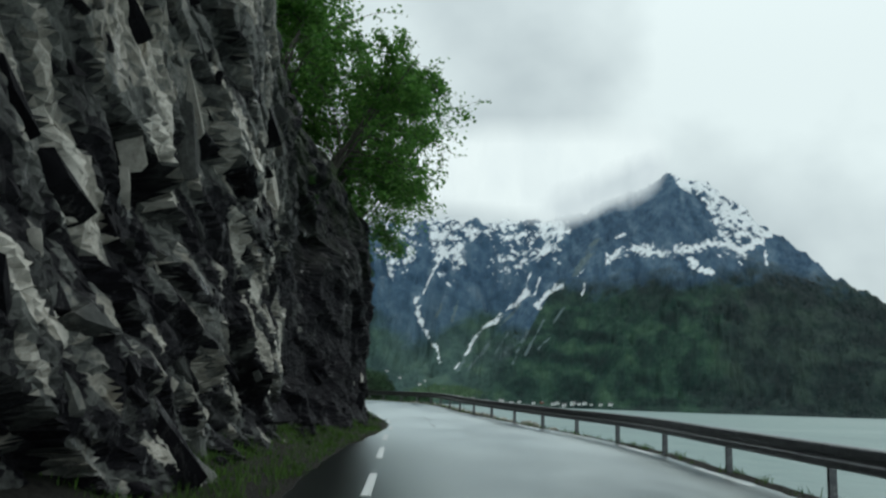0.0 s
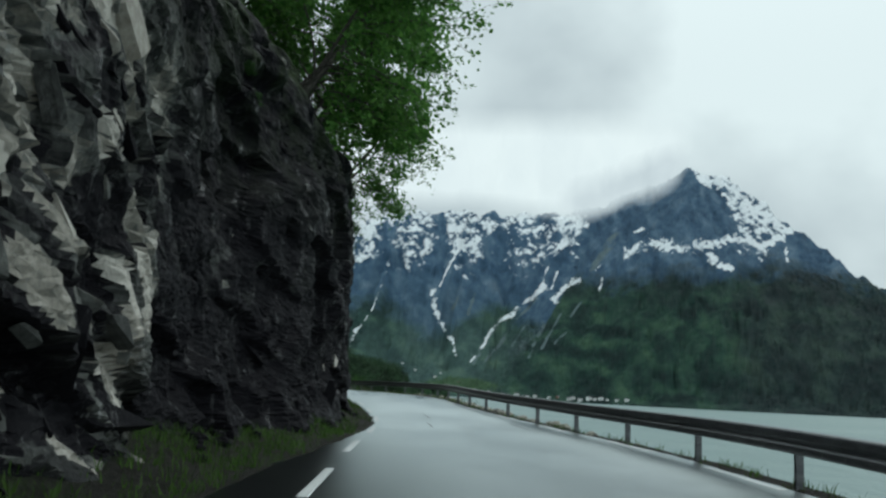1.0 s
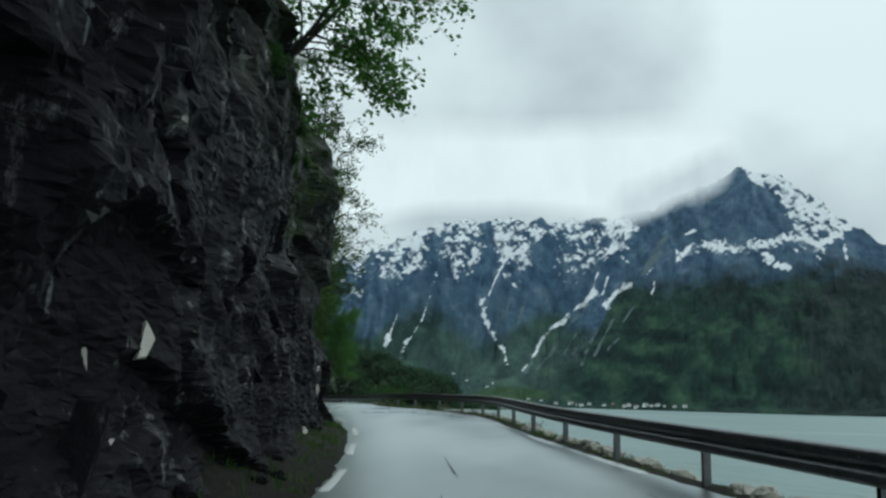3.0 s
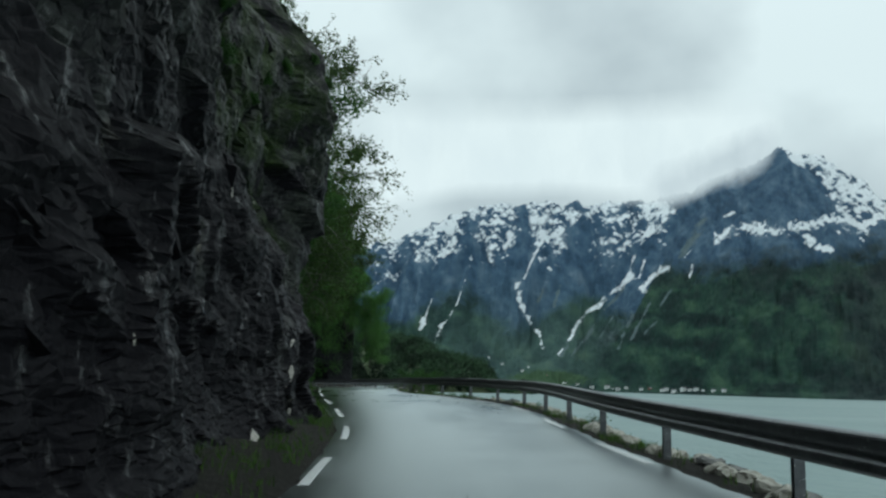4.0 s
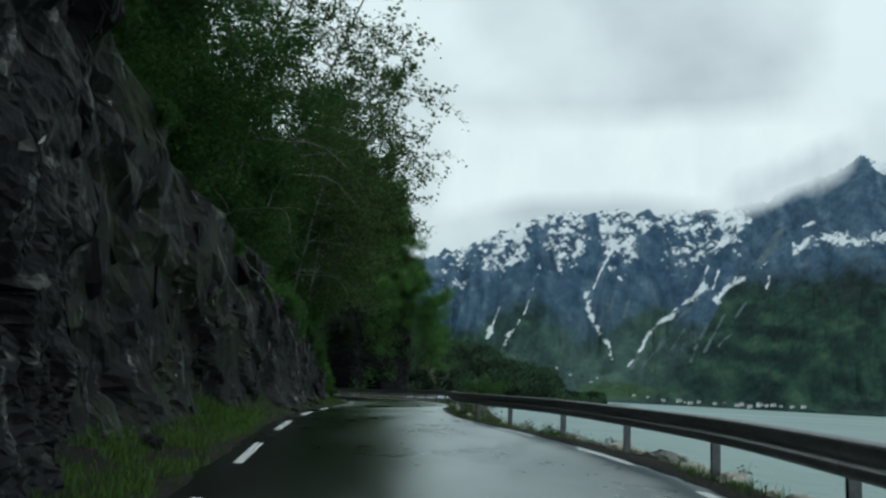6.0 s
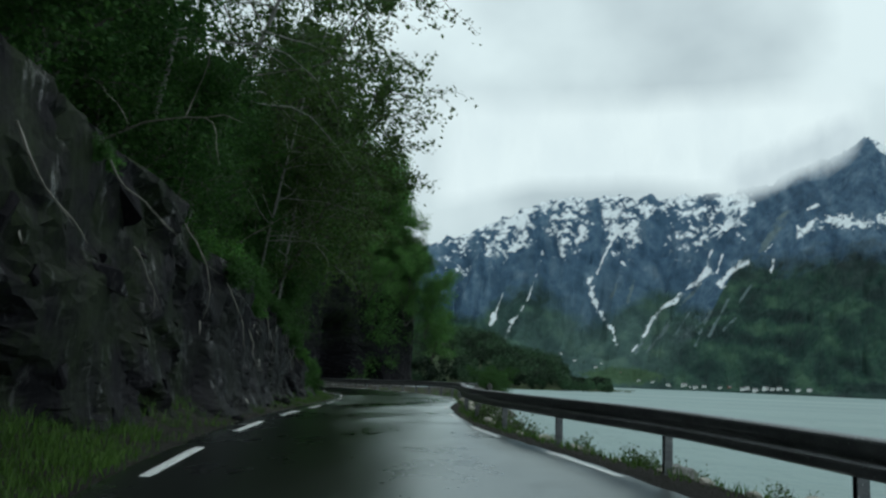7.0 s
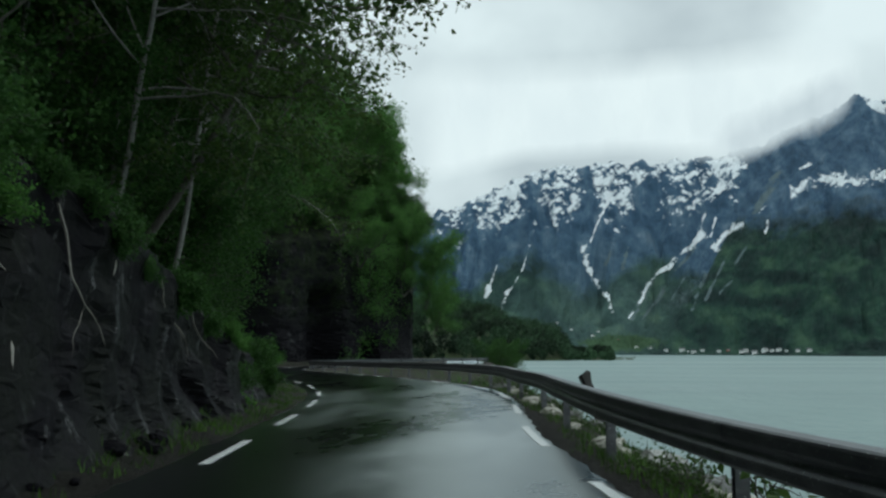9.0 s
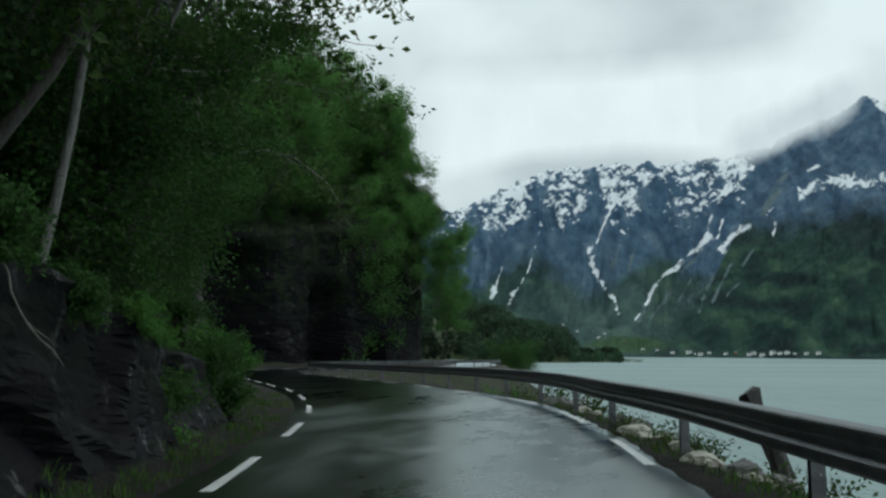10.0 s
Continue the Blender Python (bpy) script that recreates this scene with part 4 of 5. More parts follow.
    tree_line = np.where(w_ > 0.5, np.interp(az_, (9, 14, 19, 27), (7.7, 8.3, 8.6, 7.6)), 4.9 + 0.9 * np.sin(az_ * 0.8))
    attribute(me, "forest", pad(np.clip(0.5 + (tree_line - el_ + 1.1 * n1) / 2.4, 0, 1)))
    attribute(me, "meadow", pad(np.clip(1.0 - np.abs(el_ - 0.6) / 1.2, 0, 1) * np.clip(1.15 - np.abs(az_ - 0.4) / 4.5, 0, 1) * 0.95))
    # Where the valley haze goes into the colour.
    attribute(me, "vale_haze", pad(np.clip(1.15 - np.abs(az_ + 1.0) / 9.0, 0, 1) * np.clip((8.0 - el_) / 4.0, 0, 1) * (1 - 0.8 * w_)))
    wavy = el_ + 0.55 * n1 + 0.10 * az_
    attribute(me, "terrace", pad(np.clip(0.5 + 0.20 * even(fbm(np.stack([az_ * 0.75, wavy * 1.3], -1), 5, 120, 0.55)), 0, 1)))
    attribute(me, "gully", pad(np.clip(0.5 + 0.22 * even(fbm(np.stack([slant * 1.7 + 0.9 * el_, el_ * 0.9 - 0.3 * slant], -1), 5, 121, 0.6)), 0, 1)))
    attribute(me, "heath", pad(np.clip((el_ - 6.3) / 2.2 + 0.7 * n1, 0, 1) * 0.9 * w_ + (1 - np.clip((el_ - 6.3) / 2.2, 0, 1)) * np.clip((az_ - 16.3 + 1.6 * n3) / 2.2, 0, 1) * 0.75 * w_))
    # First term: pale haze at the wall's foot, put into the colour; rest scree.
    scree_haze = 0.22 * (1 - w_) * np.clip((5.5 - el_) / 2, 0, 1) + 0.35 * np.exp(-((az_ - (3.4 + 0.75 * (el_ - 2.0))) / 1.1) ** 2) * np.clip((6.8 - el_) / 2, 0, 1) * np.clip((el_ - 1.9) / 1.0, 0, 1)
    scree_haze = lines(scree_haze, (
        ([(2.81, 4.78), (2.13, 3.95), (1.62, 3.06), (1.11, 2.09)], 0.20), ([(5.55, 4.56), (4.71, 2.63)], 0.11), ([(6.72, 5.45), (5.55, 3.18)], 0.09),
        ([(7.05, 4.25), (6.39, 3.54)], 0.10), ([(3.16, 3.8), (2.48, 2.91)], 0.13), ([(3.84, 4.87), (1.8, 2.01)], 0.09), ([(4.6, 4.9), (3.6, 3.2)], 0.07),
        ([(5.2, 6.4), (3.9, 5.0)], 0.12), ([(10.0, 10.5), (9.4, 9.4), (8.7, 8.3)], 0.30), ([(1.1, 6.4), (0.7, 5.2)], 0.12), ([(0.2, 6.6), (-0.3, 5.4)], 0.10), ([(8.0, 6.2), (7.3, 5.2)], 0.07)), 0.22)
    attribute(me, "scree_haze", pad(scree_haze))
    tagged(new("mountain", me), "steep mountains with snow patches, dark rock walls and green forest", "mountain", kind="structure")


mountains()


def clouds():
    def sheet(r, a0, a1, e0, e1, thick, material):
        az, el = np.linspace(a0, a1, 70), np.linspace(e0, e1, 34)
        A, E_ = np.meshgrid(az, el, indexing="ij")
        a, e = np.radians(A.ravel()), np.radians(E_.ravel())
        rr = r * (1 + 0.03 * np.sin(A.ravel() * 1.3))
        v = np.stack([CENTRE[0] + rr * np.sin(a), CENTRE[1] + rr * np.cos(a), rr * np.tan(e)], -1)
        me = mesh("cloud_bank", v, grid_faces(70, 34), material, True)
        attribute(me, "thick", thick(A.ravel(), E_.ravel()))
        ob = tagged(new("cloud_bank", me), "soft grey-white cloud hanging on the mountain ridge", "cloud", kind="structure")
        ob.visible_shadow = False

    def hood(a, e):
        base = np.interp(a, (-14, -9, -5, 0, 4, 7.5, 9.5, 12, 14.2, 16), (10.9, 11.8, 12.6, 12.8, 12.5, 12.1, 12.6, 13.9, 15.0, 16.5))
        side = np.clip((a + 14) / 4, 0, 1) * np.clip((15.5 - a) / 2.0, 0, 1)
        return np.clip((e - base) / 1.2 + 0.75, -0.6, 1.1) * side * np.clip((18.6 - e) / 2.0, 0, 1) - 0.25 * (1 - side)
    sheet(2480, -14, 17, 9.5, 18.6, hood, CLOUD)

    def wisp(a, e):
        side = np.clip((a - 5.5) / 2, 0, 1) * np.clip((15.4 - a) / 2, 0, 1)
        base = np.interp(a, (5, 8, 10, 12, 14.5), (11.8, 11.9, 12.7, 13.6, 14.6))
        return (1.25 - np.abs(e - base - 0.7) / 1.4) * side - 0.3 * (1 - side)
    sheet(2350, 5, 16, 10.5, 17, wisp, MIST)


CLOUD = cloud_material("bright_cloud", (0.72, 0.82, 0.84), (0.77, 0.87, 0.88), 0.5)
MIST = cloud_material("grey_mist", (0.50, 0.585, 0.62), (0.62, 0.71, 0.74))
clouds()

# ---------------------------------------------------------------- wooded point of land and village on the far shore


def headland():
    el = spline([(-24, 5.0), (-16, 3.6), (-11.3, 2.75), (-8.8, 2.55), (-7.6, 2.35), (-6.6, 1.8), (-4.6, 1.35), (-3.6, 1.0), (-3.0, 0.28), (-1.0, 0.12), (-0.6, 0.05), (-0.3, -0.3), (2, -0.6)])
    az = np.arange(-24, 1.2, 0.15)
    q = np.linspace(0, 1, 26)
    A, Q = np.meshgrid(az, q, indexing="ij")
    R = 640 + 330 * Q
    top = np.maximum((640 + 330) * np.tan(np.radians(el(A))) + 3.0, 0)
    Z = WATER_Z - 1.0 + (top + 1.0) * np.sin(Q * np.pi / 2) ** 0.9 + 2.0 * fbm(np.stack([A.ravel() * 1.5, Q.ravel() * 6], -1), 3, 5).reshape(A.shape) * (Q > 0.05)
    a = np.radians(A)
    pts = np.stack([CENTRE[0] + R * np.sin(a), CENTRE[1] + R * np.cos(a), Z], -1)
    back = pts[:, -1:, :] + np.stack([np.sin(a[:, -1:]), np.cos(a[:, -1:]), 0 * a[:, -1:]], -1) * 200 + np.array([0, 0, -110.0])
    pts = np.concatenate([pts, back], 1)
    me = mesh("wooded_point", pts.reshape(-1, 3), grid_faces(len(az), 27), SOIL, True)
    attribute(me, "bare", np.zeros(len(az) * 27))
    tagged(new("wooded_point", me), "low wooded point of land reaching into the fjord", "headland", kind="structure")
    rng = np.random.default_rng(5)
    v = []
    n = 1500
    ai, qi = rng.uniform(-16, 0.2, n), rng.uniform(0.0, 1.0, n)
    for k in range(n):
        r = 640 + 330 * qi[k]
        t = max((970) * math.tan(math.radians(float(el(ai[k])))) + 3.0, 0)
        z = WATER_Z + t * math.sin(qi[k] * math.pi / 2) ** 0.9
        if t < 1.5:
            continue
        hgt = (4.5 + 10.0 * rng.uniform(0, 1) ** 2) * (1.0 if ai[k] < -3.2 else 0.6)
        wid = hgt * rng.uniform(0.32, 0.52)
        c = np.array([CENTRE[0] + r * math.sin(math.radians(ai[k])), CENTRE[1] + r * math.cos(math.radians(ai[k])), z])
        m = 130
        d = rng.normal(size=(m, 3))
        d /= np.linalg.norm(d, axis=1)[:, None]
        p = c + d * np.array([wid, wid, hgt * 0.5]) * rng.uniform(0.6, 1.0, (m, 1)) + np.array([0, 0, hgt * 0.5])
        s = rng.uniform(0.35, 0.8, (m, 1))
        u = rng.normal(size=(m, 3))
        u /= np.linalg.norm(u, axis=1)[:, None]
        w = np.cross(u, rng.normal(size=(m, 3)))
        w /= np.linalg.norm(w, axis=1)[:, None]
        v.append(np.stack([p - u * s, p - w * s * 0.8, p + u * s, p + w * s * 0.8], 1).reshape(-1, 3))
    v = np.concatenate(v)
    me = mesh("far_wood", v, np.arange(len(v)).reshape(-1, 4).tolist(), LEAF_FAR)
    tagged(new("far_wood", me), "dense dark green wood on the point of land", "wood", kind="stuff")


headland()


def house(w, d, h, wall):
    root = thing("house", "white wooden house with a grey gabled roof on the far shore" if wall is WALL else "rust-red wooden house with a grey gabled roof on the far shore",
                 "house", "houses on the far shore")
    bm = bmesh.new()
    box(bm, (-w / 2, -d / 2, -2), (w / 2, d / 2, h))
    part("wall", bm, root, material=wall)
    bm = bmesh.new()
    e, rise = 0.5, d * 0.42
    pts = [(-w / 2 - e, -d / 2 - e, h - 0.25), (-w / 2 - e, 0, h + rise), (-w / 2 - e, d / 2 + e, h - 0.25), (-w / 2 - e, 0, h + rise - 0.35)]
    lo = [bm.verts.new(p) for p in pts]
    hi = [bm.verts.new((-p[0], p[1], p[2])) for p in pts]
    for i in range(4):
        bm.faces.new((lo[i], lo[(i + 1) % 4], hi[(i + 1) % 4], hi[i]))
    bm.faces.new(lo)
    bm.faces.new(hi)
    part("roof", bm, root, material=ROOF)
    for sx in (-1, 1):
        bm = bmesh.new()
        vs = [bm.verts.new(p) for p in ((sx * w / 2, -d / 2, h), (sx * w / 2, d / 2, h), (sx * w / 2, 0, h + rise - 0.4))]
        bm.faces.new(vs)
        part("gable", bm, root, material=wall)
    for i in range(3):
        bm = bmesh.new()
        x = -w / 2 + w * (i + 0.5) / 3
        box(bm, (x - 0.6, -d / 2 - 0.06, 0.9), (x + 0.6, -d / 2 - 0.01, 2.3))
        frame_ = part("window", bm, root, material=TRIM)
        bm = bmesh.new()
        box(bm, (x - 0.48, -d / 2 - 0.08, 1.02), (x + 0.48, -d / 2 - 0.05, 2.18))
        part("pane", bm, frame_, material=PANE)
    return root


def village():
    white, red = house(11, 8, 4.6, WALL), house(12, 8, 4.2, WALL_RED)
    rng = random.Random(12)
    spots = [(4.04, 0.012), (4.38, 0.03), (4.7, 0.01), (5.2, 0.035), (6.11, 0.02), (6.65, 0.012), (7.39, 0.012), (7.62, 0.03), (8.08, 0.008), (8.65, 0.012), (9.03, 0.022),
             (9.4, 0.010), (9.8, 0.008), (10.42, 0.010), (11.03, 0.010), (1.39, 0.10), (2.22, 0.07), (-1.23, 0.20), (-0.89, 0.24), (-2.54, 0.34), (-3.4, 0.42), (0.3, 0.14), (3.1, 0.04)]
    made = {white: False, red: False}
    for i, (a, f) in enumerate(spots):
        src = red if i in (5, 21) else white
        r = float(shore_r(a) + (ridge_r(a) - shore_r(a)) * f * 0.6) + 15 + rng.uniform(0, 30)
        x, y = CENTRE[0] + r * math.sin(radians(a)), CENTRE[1] + r * math.cos(radians(a))
        hit = LAND.ray_cast(Vector((x, y, 3000)), Vector((0, 0, -1)))
        z = hit[0].z if hit[0] else 0
        k = rng.uniform(0.42, 0.95)
        m = Matrix.Translation((x, y, z + 0.4)) @ Matrix.Rotation(-radians(a) + rng.uniform(-1.0, 1.0), 4, "Z") @ Matrix.Scale(k, 4)
        if made[src]:
            copy_thing(src, m)
        else:
            src.matrix_basis = m
            made[src] = True


from mathutils.bvhtree import BVHTree


def tree_of(name):
    me = bpy.data.objects[name].data
    return BVHTree.FromPolygons([v.co.copy() for v in me.vertices], [tuple(p.vertices) for p in me.polygons])


LAND = tree_of("mountain")
village()
GROUND = tree_of("ground")
CLIFF = tree_of("cliff_wall")


def drop(x, y, high=200.0):
    """Height of the cliff or ground under a point of the plan."""
    best = -99.0
    for t in (GROUND, CLIFF):
        h = t.ray_cast(Vector((x, y, high)), Vector((0, 0, -1)))
        if h[0]:
            best = max(best, h[0].z)
    return best


# ---------------------------------------------------------------- trees and shrubs


def leaf_mesh(name, centres, size, rng, material, droop=0.3):
    n = len(centres)
    u = rng.normal(size=(n, 3))
    u[:, 2] = u[:, 2] * 0.5 - droop
    u /= np.linalg.norm(u, axis=1)[:, None]
    w = np.cross(u, rng.normal(size=(n, 3)))
    w /= np.linalg.norm(w, axis=1)[:, None]
    s = size * rng.uniform(0.6, 1.35, (n, 1))
    nrm = np.cross(u, w) * s * 0.12
    v = np.stack([centres - u * s * 0.5, centres + w * s * 0.36 + nrm, centres + u * s * 0.62, centres - w * s * 0.36 + nrm], 1).reshape(-1, 3)
    return mesh(name, v, np.arange(4 * n).reshape(-1, 4).tolist(), material)


def bent(start, way, length, n, rng, sag, wander=0.15):
    """A crooked branch line."""
    p = [np.array(start, float)]
    d = np.array(way, float)
    d /= np.linalg.norm(d)
    for _ in range(n - 1):
        d = d + rng.normal(0, wander, 3) + np.array([0, 0, sag])
        d /= np.linalg.norm(d)
        p.append(p[-1] + d * length / (n - 1))
    return np.array(p)


def tree(seed, height, radius, lean, limbs, spread, leaves, leaf, material, bark, label, stems=1, clear=0.3, sag=0.0, puff=0.3, name="tree"):
    rng = np.random.default_rng(seed)
    root = thing(name, label, "tree", "trees on the slope")
    trunk, twig, spots = [], [], []
    for st in range(stems):
        way = np.array([lean[0], lean[1], 1.0]) + (rng.normal(0, 0.22, 3) * np.array([1, 1, 0]) if stems > 1 else 0)
        base = np.array([rng.normal(0, 0.25), rng.normal(0, 0.25), -0.4]) if stems > 1 else np.array([0, 0, -0.4])
        hgt = height * rng.uniform(0.8, 1.0) if stems > 1 else height
        line = bent(base, way, hgt, 12, rng, 0.03, 0.06)
        rad = radius * (1 - np.linspace(0, 0.93, 12)) ** 0.8 * (1.0 if stems == 1 else 0.7)
        rad[0] *= 1.5
        trunk.append((line, rad))
        for k in range(limbs):
            f = clear + (0.98 - clear) * (k + rng.uniform(0, 1)) / limbs
            i = f * 11
            b = line[int(i)] + (line[min(int(i) + 1, 11)] - line[int(i)]) * (i - int(i))
            a = rng.uniform(0, 2 * np.pi)
            ln = spread * (1.15 - 0.75 * ((f - clear) / (1 - clear))) * rng.uniform(0.7, 1.25)
            d = np.array([math.cos(a) + lean[0] * 1.2, math.sin(a) + lean[1] * 1.2, rng.uniform(0.15, 0.8)])
            br = bent(b, d, ln, 8, rng, sag, 0.17)
            r0 = max(rad[int(i)] * 0.45, 0.012)
            trunk.append((br, r0 * np.linspace(1, 0.2, 8)))
            for j in range(2, 8):
                for _ in range(2):
                    d2 = (br[j] - br[j - 1]) / np.linalg.norm(br[j] - br[j - 1]) + rng.normal(0, 0.75, 3)
                    tw = bent(br[j], d2, ln * rng.uniform(0.18, 0.42), 5, rng, sag - 0.03, 0.22)
                    twig.append((tw, 0.011 * np.linspace(1, 0.4, 5)))
                    spots.extend(tw[1:])
    spots = np.array(spots)
    v, f = tubes(trunk, 7)
    part("trunk", mesh("trunk", v, f, bark, True), root)
    v, f = tubes(twig, 3)
    tagged(part("branchwork", mesh("branchwork", v, f, BARK, True), root), kind="stuff")
    pick = rng.integers(0, len(spots), leaves)
    c = spots[pick] + rng.normal(0, puff, (leaves, 3))
    part("crown", leaf_mesh("crown", c, leaf, rng, material), root)
    return root


def place(src, used, x, y, turn, size, sink=0.15, tilt=0.0, tilt_to=0.0, z=None):
    zz = drop(x, y) if z is None else z
    m = Matrix.Translation((x, y, zz - sink)) @ Matrix.Rotation(tilt, 4, Vector((-math.sin(tilt_to), math.cos(tilt_to), 0))) @ Matrix.Rotation(turn, 4, "Z") @ Matrix.Scale(size, 4)
    if used:
        return copy_thing(src, m)
    src.matrix_basis = m
    return src


def woods():
    broad = tree(1, 7.5, 0.13, (0.35, -0.05), 11, 3.4, 8200, 0.16, LEAF, BARK, "broadleaf tree in fresh leaf leaning out from the cliff top", stems=3, clear=0.15, sag=-0.03, puff=0.13)
    birch = tree(2, 14.0, 0.085, (0.06, 0.0), 22, 4.2, 7000, 0.12, LEAF_BIRCH, BIRCH, "tall slender birch with pale trunk and sparse young leaves", clear=0.32, sag=-0.03, puff=0.10)
    alder = tree(3, 10.0, 0.12, (0.12, 0.0), 18, 3.2, 17000, 0.14, LEAF_SHADE, BARK, "dense green deciduous tree on the steep slope", stems=2, clear=0.1, sag=-0.02, puff=0.32)
    light = tree(6, 10.0, 0.12, (0.12, 0.0), 18, 3.3, 13000, 0.15, LEAF_LIT_EDGE, BARK, "bright green leafy tree at the edge of the wood, leaves coloured as if lit", stems=2, clear=0.08, sag=-0.02, puff=0.32)
    sapl = tree(4, 6.0, 0.06, (0.15, 0.05), 14, 2.0, 8000, 0.12, LEAF_SHADE, BARK, "young bushy tree above the road, leaves darkened as in shade", stems=3, clear=0.06, sag=0.0, puff=0.26)
    bare = tree(5, 9.0, 0.07, (0.22, -0.05), 15, 2.6, 3800, 0.085, LEAF_BIRCH, BARK, "slim half-bare tree with fine twigs and few leaves", stems=2, clear=0.25, sag=-0.02, puff=0.15)
    pole = tree(7, 11.0, 0.08, (0.03, 0.0), 12, 2.0, 3000, 0.10, LEAF_BIRCH, BIRCH, "slim pale birch stems with few leaves on the slope", clear=0.55, sag=-0.03, puff=0.12)
    reach = tree(8, 11.0, 0.10, (0.10, 0.0), 22, 3.6, 5200, 0.13, LEAF_BIRCH, BARK, "leafy tree leaning far out over the road", clear=0.42, sag=0.0, puff=0.14)
    done = set()

    def put(src, *a, **k):
        place(src, src in done, *a, **k)
        done.add(src)
    rng = random.Random(4)
    for x, y, tn, sz, tl in ((-17.4, 88.0, 3.7, 1.05, 0.58), (-19.4, 87.3, 0.6, 1.2, 0.52), (-20.8, 92.0, 2.2, 1.15, 0.34)):
        put(reach, x, y, tn, sz, tilt=tl)
    # over the cliff top
    for x, y, tn, sz, tl in ((-4.8, 33.0, 0.2, 1.0, 0.38), (-4.9, 36.5, 1.1, 1.0, 0.36), (-6.4, 30.5, 2.0, 1.05, 0.15), (-5.4, 40.0, -0.6, 1.0, 0.35), (-6.5, 37.5, 2.6, 1.15, 0.2), (-6.6, 34.0, 3.4, 1.15, 0.18), (-5.0, 43.0, 0.3, 0.75, 0.5)):
        put(broad, x, y, tn, sz, tilt=tl)
    for x, y, tn, sz, tl in ((-6.9, 43.0, 0.5, 0.75, 0.35), (-7.6, 46.0, 2.1, 0.7, 0.3), (-7.0, 41.5, 3.0, 0.7, 0.35), (-8.4, 49.5, 4.0, 0.7, 0.25)):
        put(bare, x, y, tn, sz, tilt=tl)
    # tall birches reaching over the road
    for x, y, tn, sz, tl in ((-13.2, 64.5, 0.2, 0.9, 0.20), (-13.8, 69.5, 1.4, 1.1, 0.26), (-14.6, 74.5, 2.6, 1.15, 0.28), (-15.6, 79.0, 3.2, 1.25, 0.30), (-16.8, 86.5, 1.9, 0.95, 0.34),
                             (-17.2, 89.5, 0.9, 0.98, 0.32), (-20.5, 94.0, 3.6, 1.2, 0.24), (-18.9, 93.0, 5.0, 1.05, 0.22), (-20.6, 95.5, 4.2, 1.1, 0.2), (-24.0, 100.5, 0.4, 1.4, 0.24), (-23.6, 105.0, 2.4, 1.4, 0.24)):
        put(birch, x, y, tn, sz, tilt=tl)
    for x, y, tn, sz, tl in ((-19.3, 89.0, 0.4, 1.0, 0.10), (-19.0, 90.6, 2.0, 0.95, 0.12), (-19.9, 92.4, 3.3, 1.0, 0.10), (-19.2, 94.2, 4.4, 0.9, 0.12), (-18.4, 86.0, 5.4, 0.95, 0.08)):
        put(pole, x, y, tn, sz, tilt=tl)
    for x, y, tn, sz, tl in ((-11.2, 60.5, 0.3, 0.7, 0.2), (-12.9, 66.8, 1.3, 0.85, 0.26), (-14.2, 72.5, 2.2, 0.9, 0.28), (-15.8, 78.0, 3.1, 0.95, 0.26), (-17.2, 83.0, 4.0, 0.95, 0.24),
                             (-18.4, 87.5, 5.0, 0.9, 0.2), (-20.2, 93.0, 0.8, 0.95, 0.2), (-22.0, 98.0, 1.7, 1.0, 0.22), (-24.0, 103.0, 2.7, 1.0, 0.22), (-9.5, 54.5, 0.3, 0.6, 0.2)):
        put(alder, x, y, tn, sz, tilt=tl)
    for x, y, tn, sz, tl in ((-19.5, 84.0, 0.3, 1.25, 0.2), (-21.0, 88.0, 1.3, 1.35, 0.18), (-22.5, 91.5, 2.2, 1.3, 0.2), (-22.0, 95.0, 3.1, 1.35, 0.22), (-24.5, 98.5, 4.0, 1.4, 0.18),
                             (-25.5, 102.5, 5.0, 1.35, 0.2), (-28.0, 106.5, 0.8, 1.4, 0.2), (-30.5, 111.0, 1.7, 1.4, 0.2), (-17.5, 78.0, 2.9, 1.2, 0.18), (-16.5, 74.0, 4.4, 1.15, 0.16)):
        put(alder, x, y, tn, sz, tilt=tl)
    # the wooded hillside
    for i in range(95):
        y = rng.uniform(56, 165)
        d = rng.uniform(2.5, 26)
        put(alder if rng.random() < 0.75 else light, float(face_x(y)) - d, y, rng.uniform(0, 6.28), rng.uniform(0.8, 1.15), tilt=rng.uniform(0.0, 0.2))
    # the next point, in lighter green
    for i in range(60):
        y = rng.uniform(150, 200)
        d = rng.uniform(2.0, 12)
        put(light, float(face_x(y)) - d, y, rng.uniform(0, 6.28), rng.uniform(1.0, 1.5), tilt=rng.uniform(0.0, 0.2))
    for x, y, z, sz in ((-30.0, 183, 10.0, 1.0), (-28.2, 188, 8.5, 1.0), (-28.0, 193, 5.0, 0.9), (-33.5, 174, 13.0, 1.0), (-30.5, 184, 12.5, 1.0)):
        put(light, x - 3.0, y, rng.uniform(0, 6.28), sz, tilt=0.4, z=z)
    for x, y, sz in ((-23.4, 211, 0.9), (-24.4, 216, 1.05), (-25.4, 221, 1.0), (-26.6, 227, 1.0), (-29.0, 238, 1.1)):
        put(alder, x, y, rng.uniform(0, 6.28), sz)
    for i in range(70):
        y = rng.uniform(58, 190)
        d = rng.uniform(0.7, 6.0)
        put(sapl, float(face_x(y)) - (d + 3.0 if d < 3.0 and 66 < y < 90 else d), y, rng.uniform(0, 6.28), rng.uniform(0.55, 1.0), tilt=rng.uniform(0.1, 0.45))
    for i in range(14):
        y = rng.uniform(180, 194)
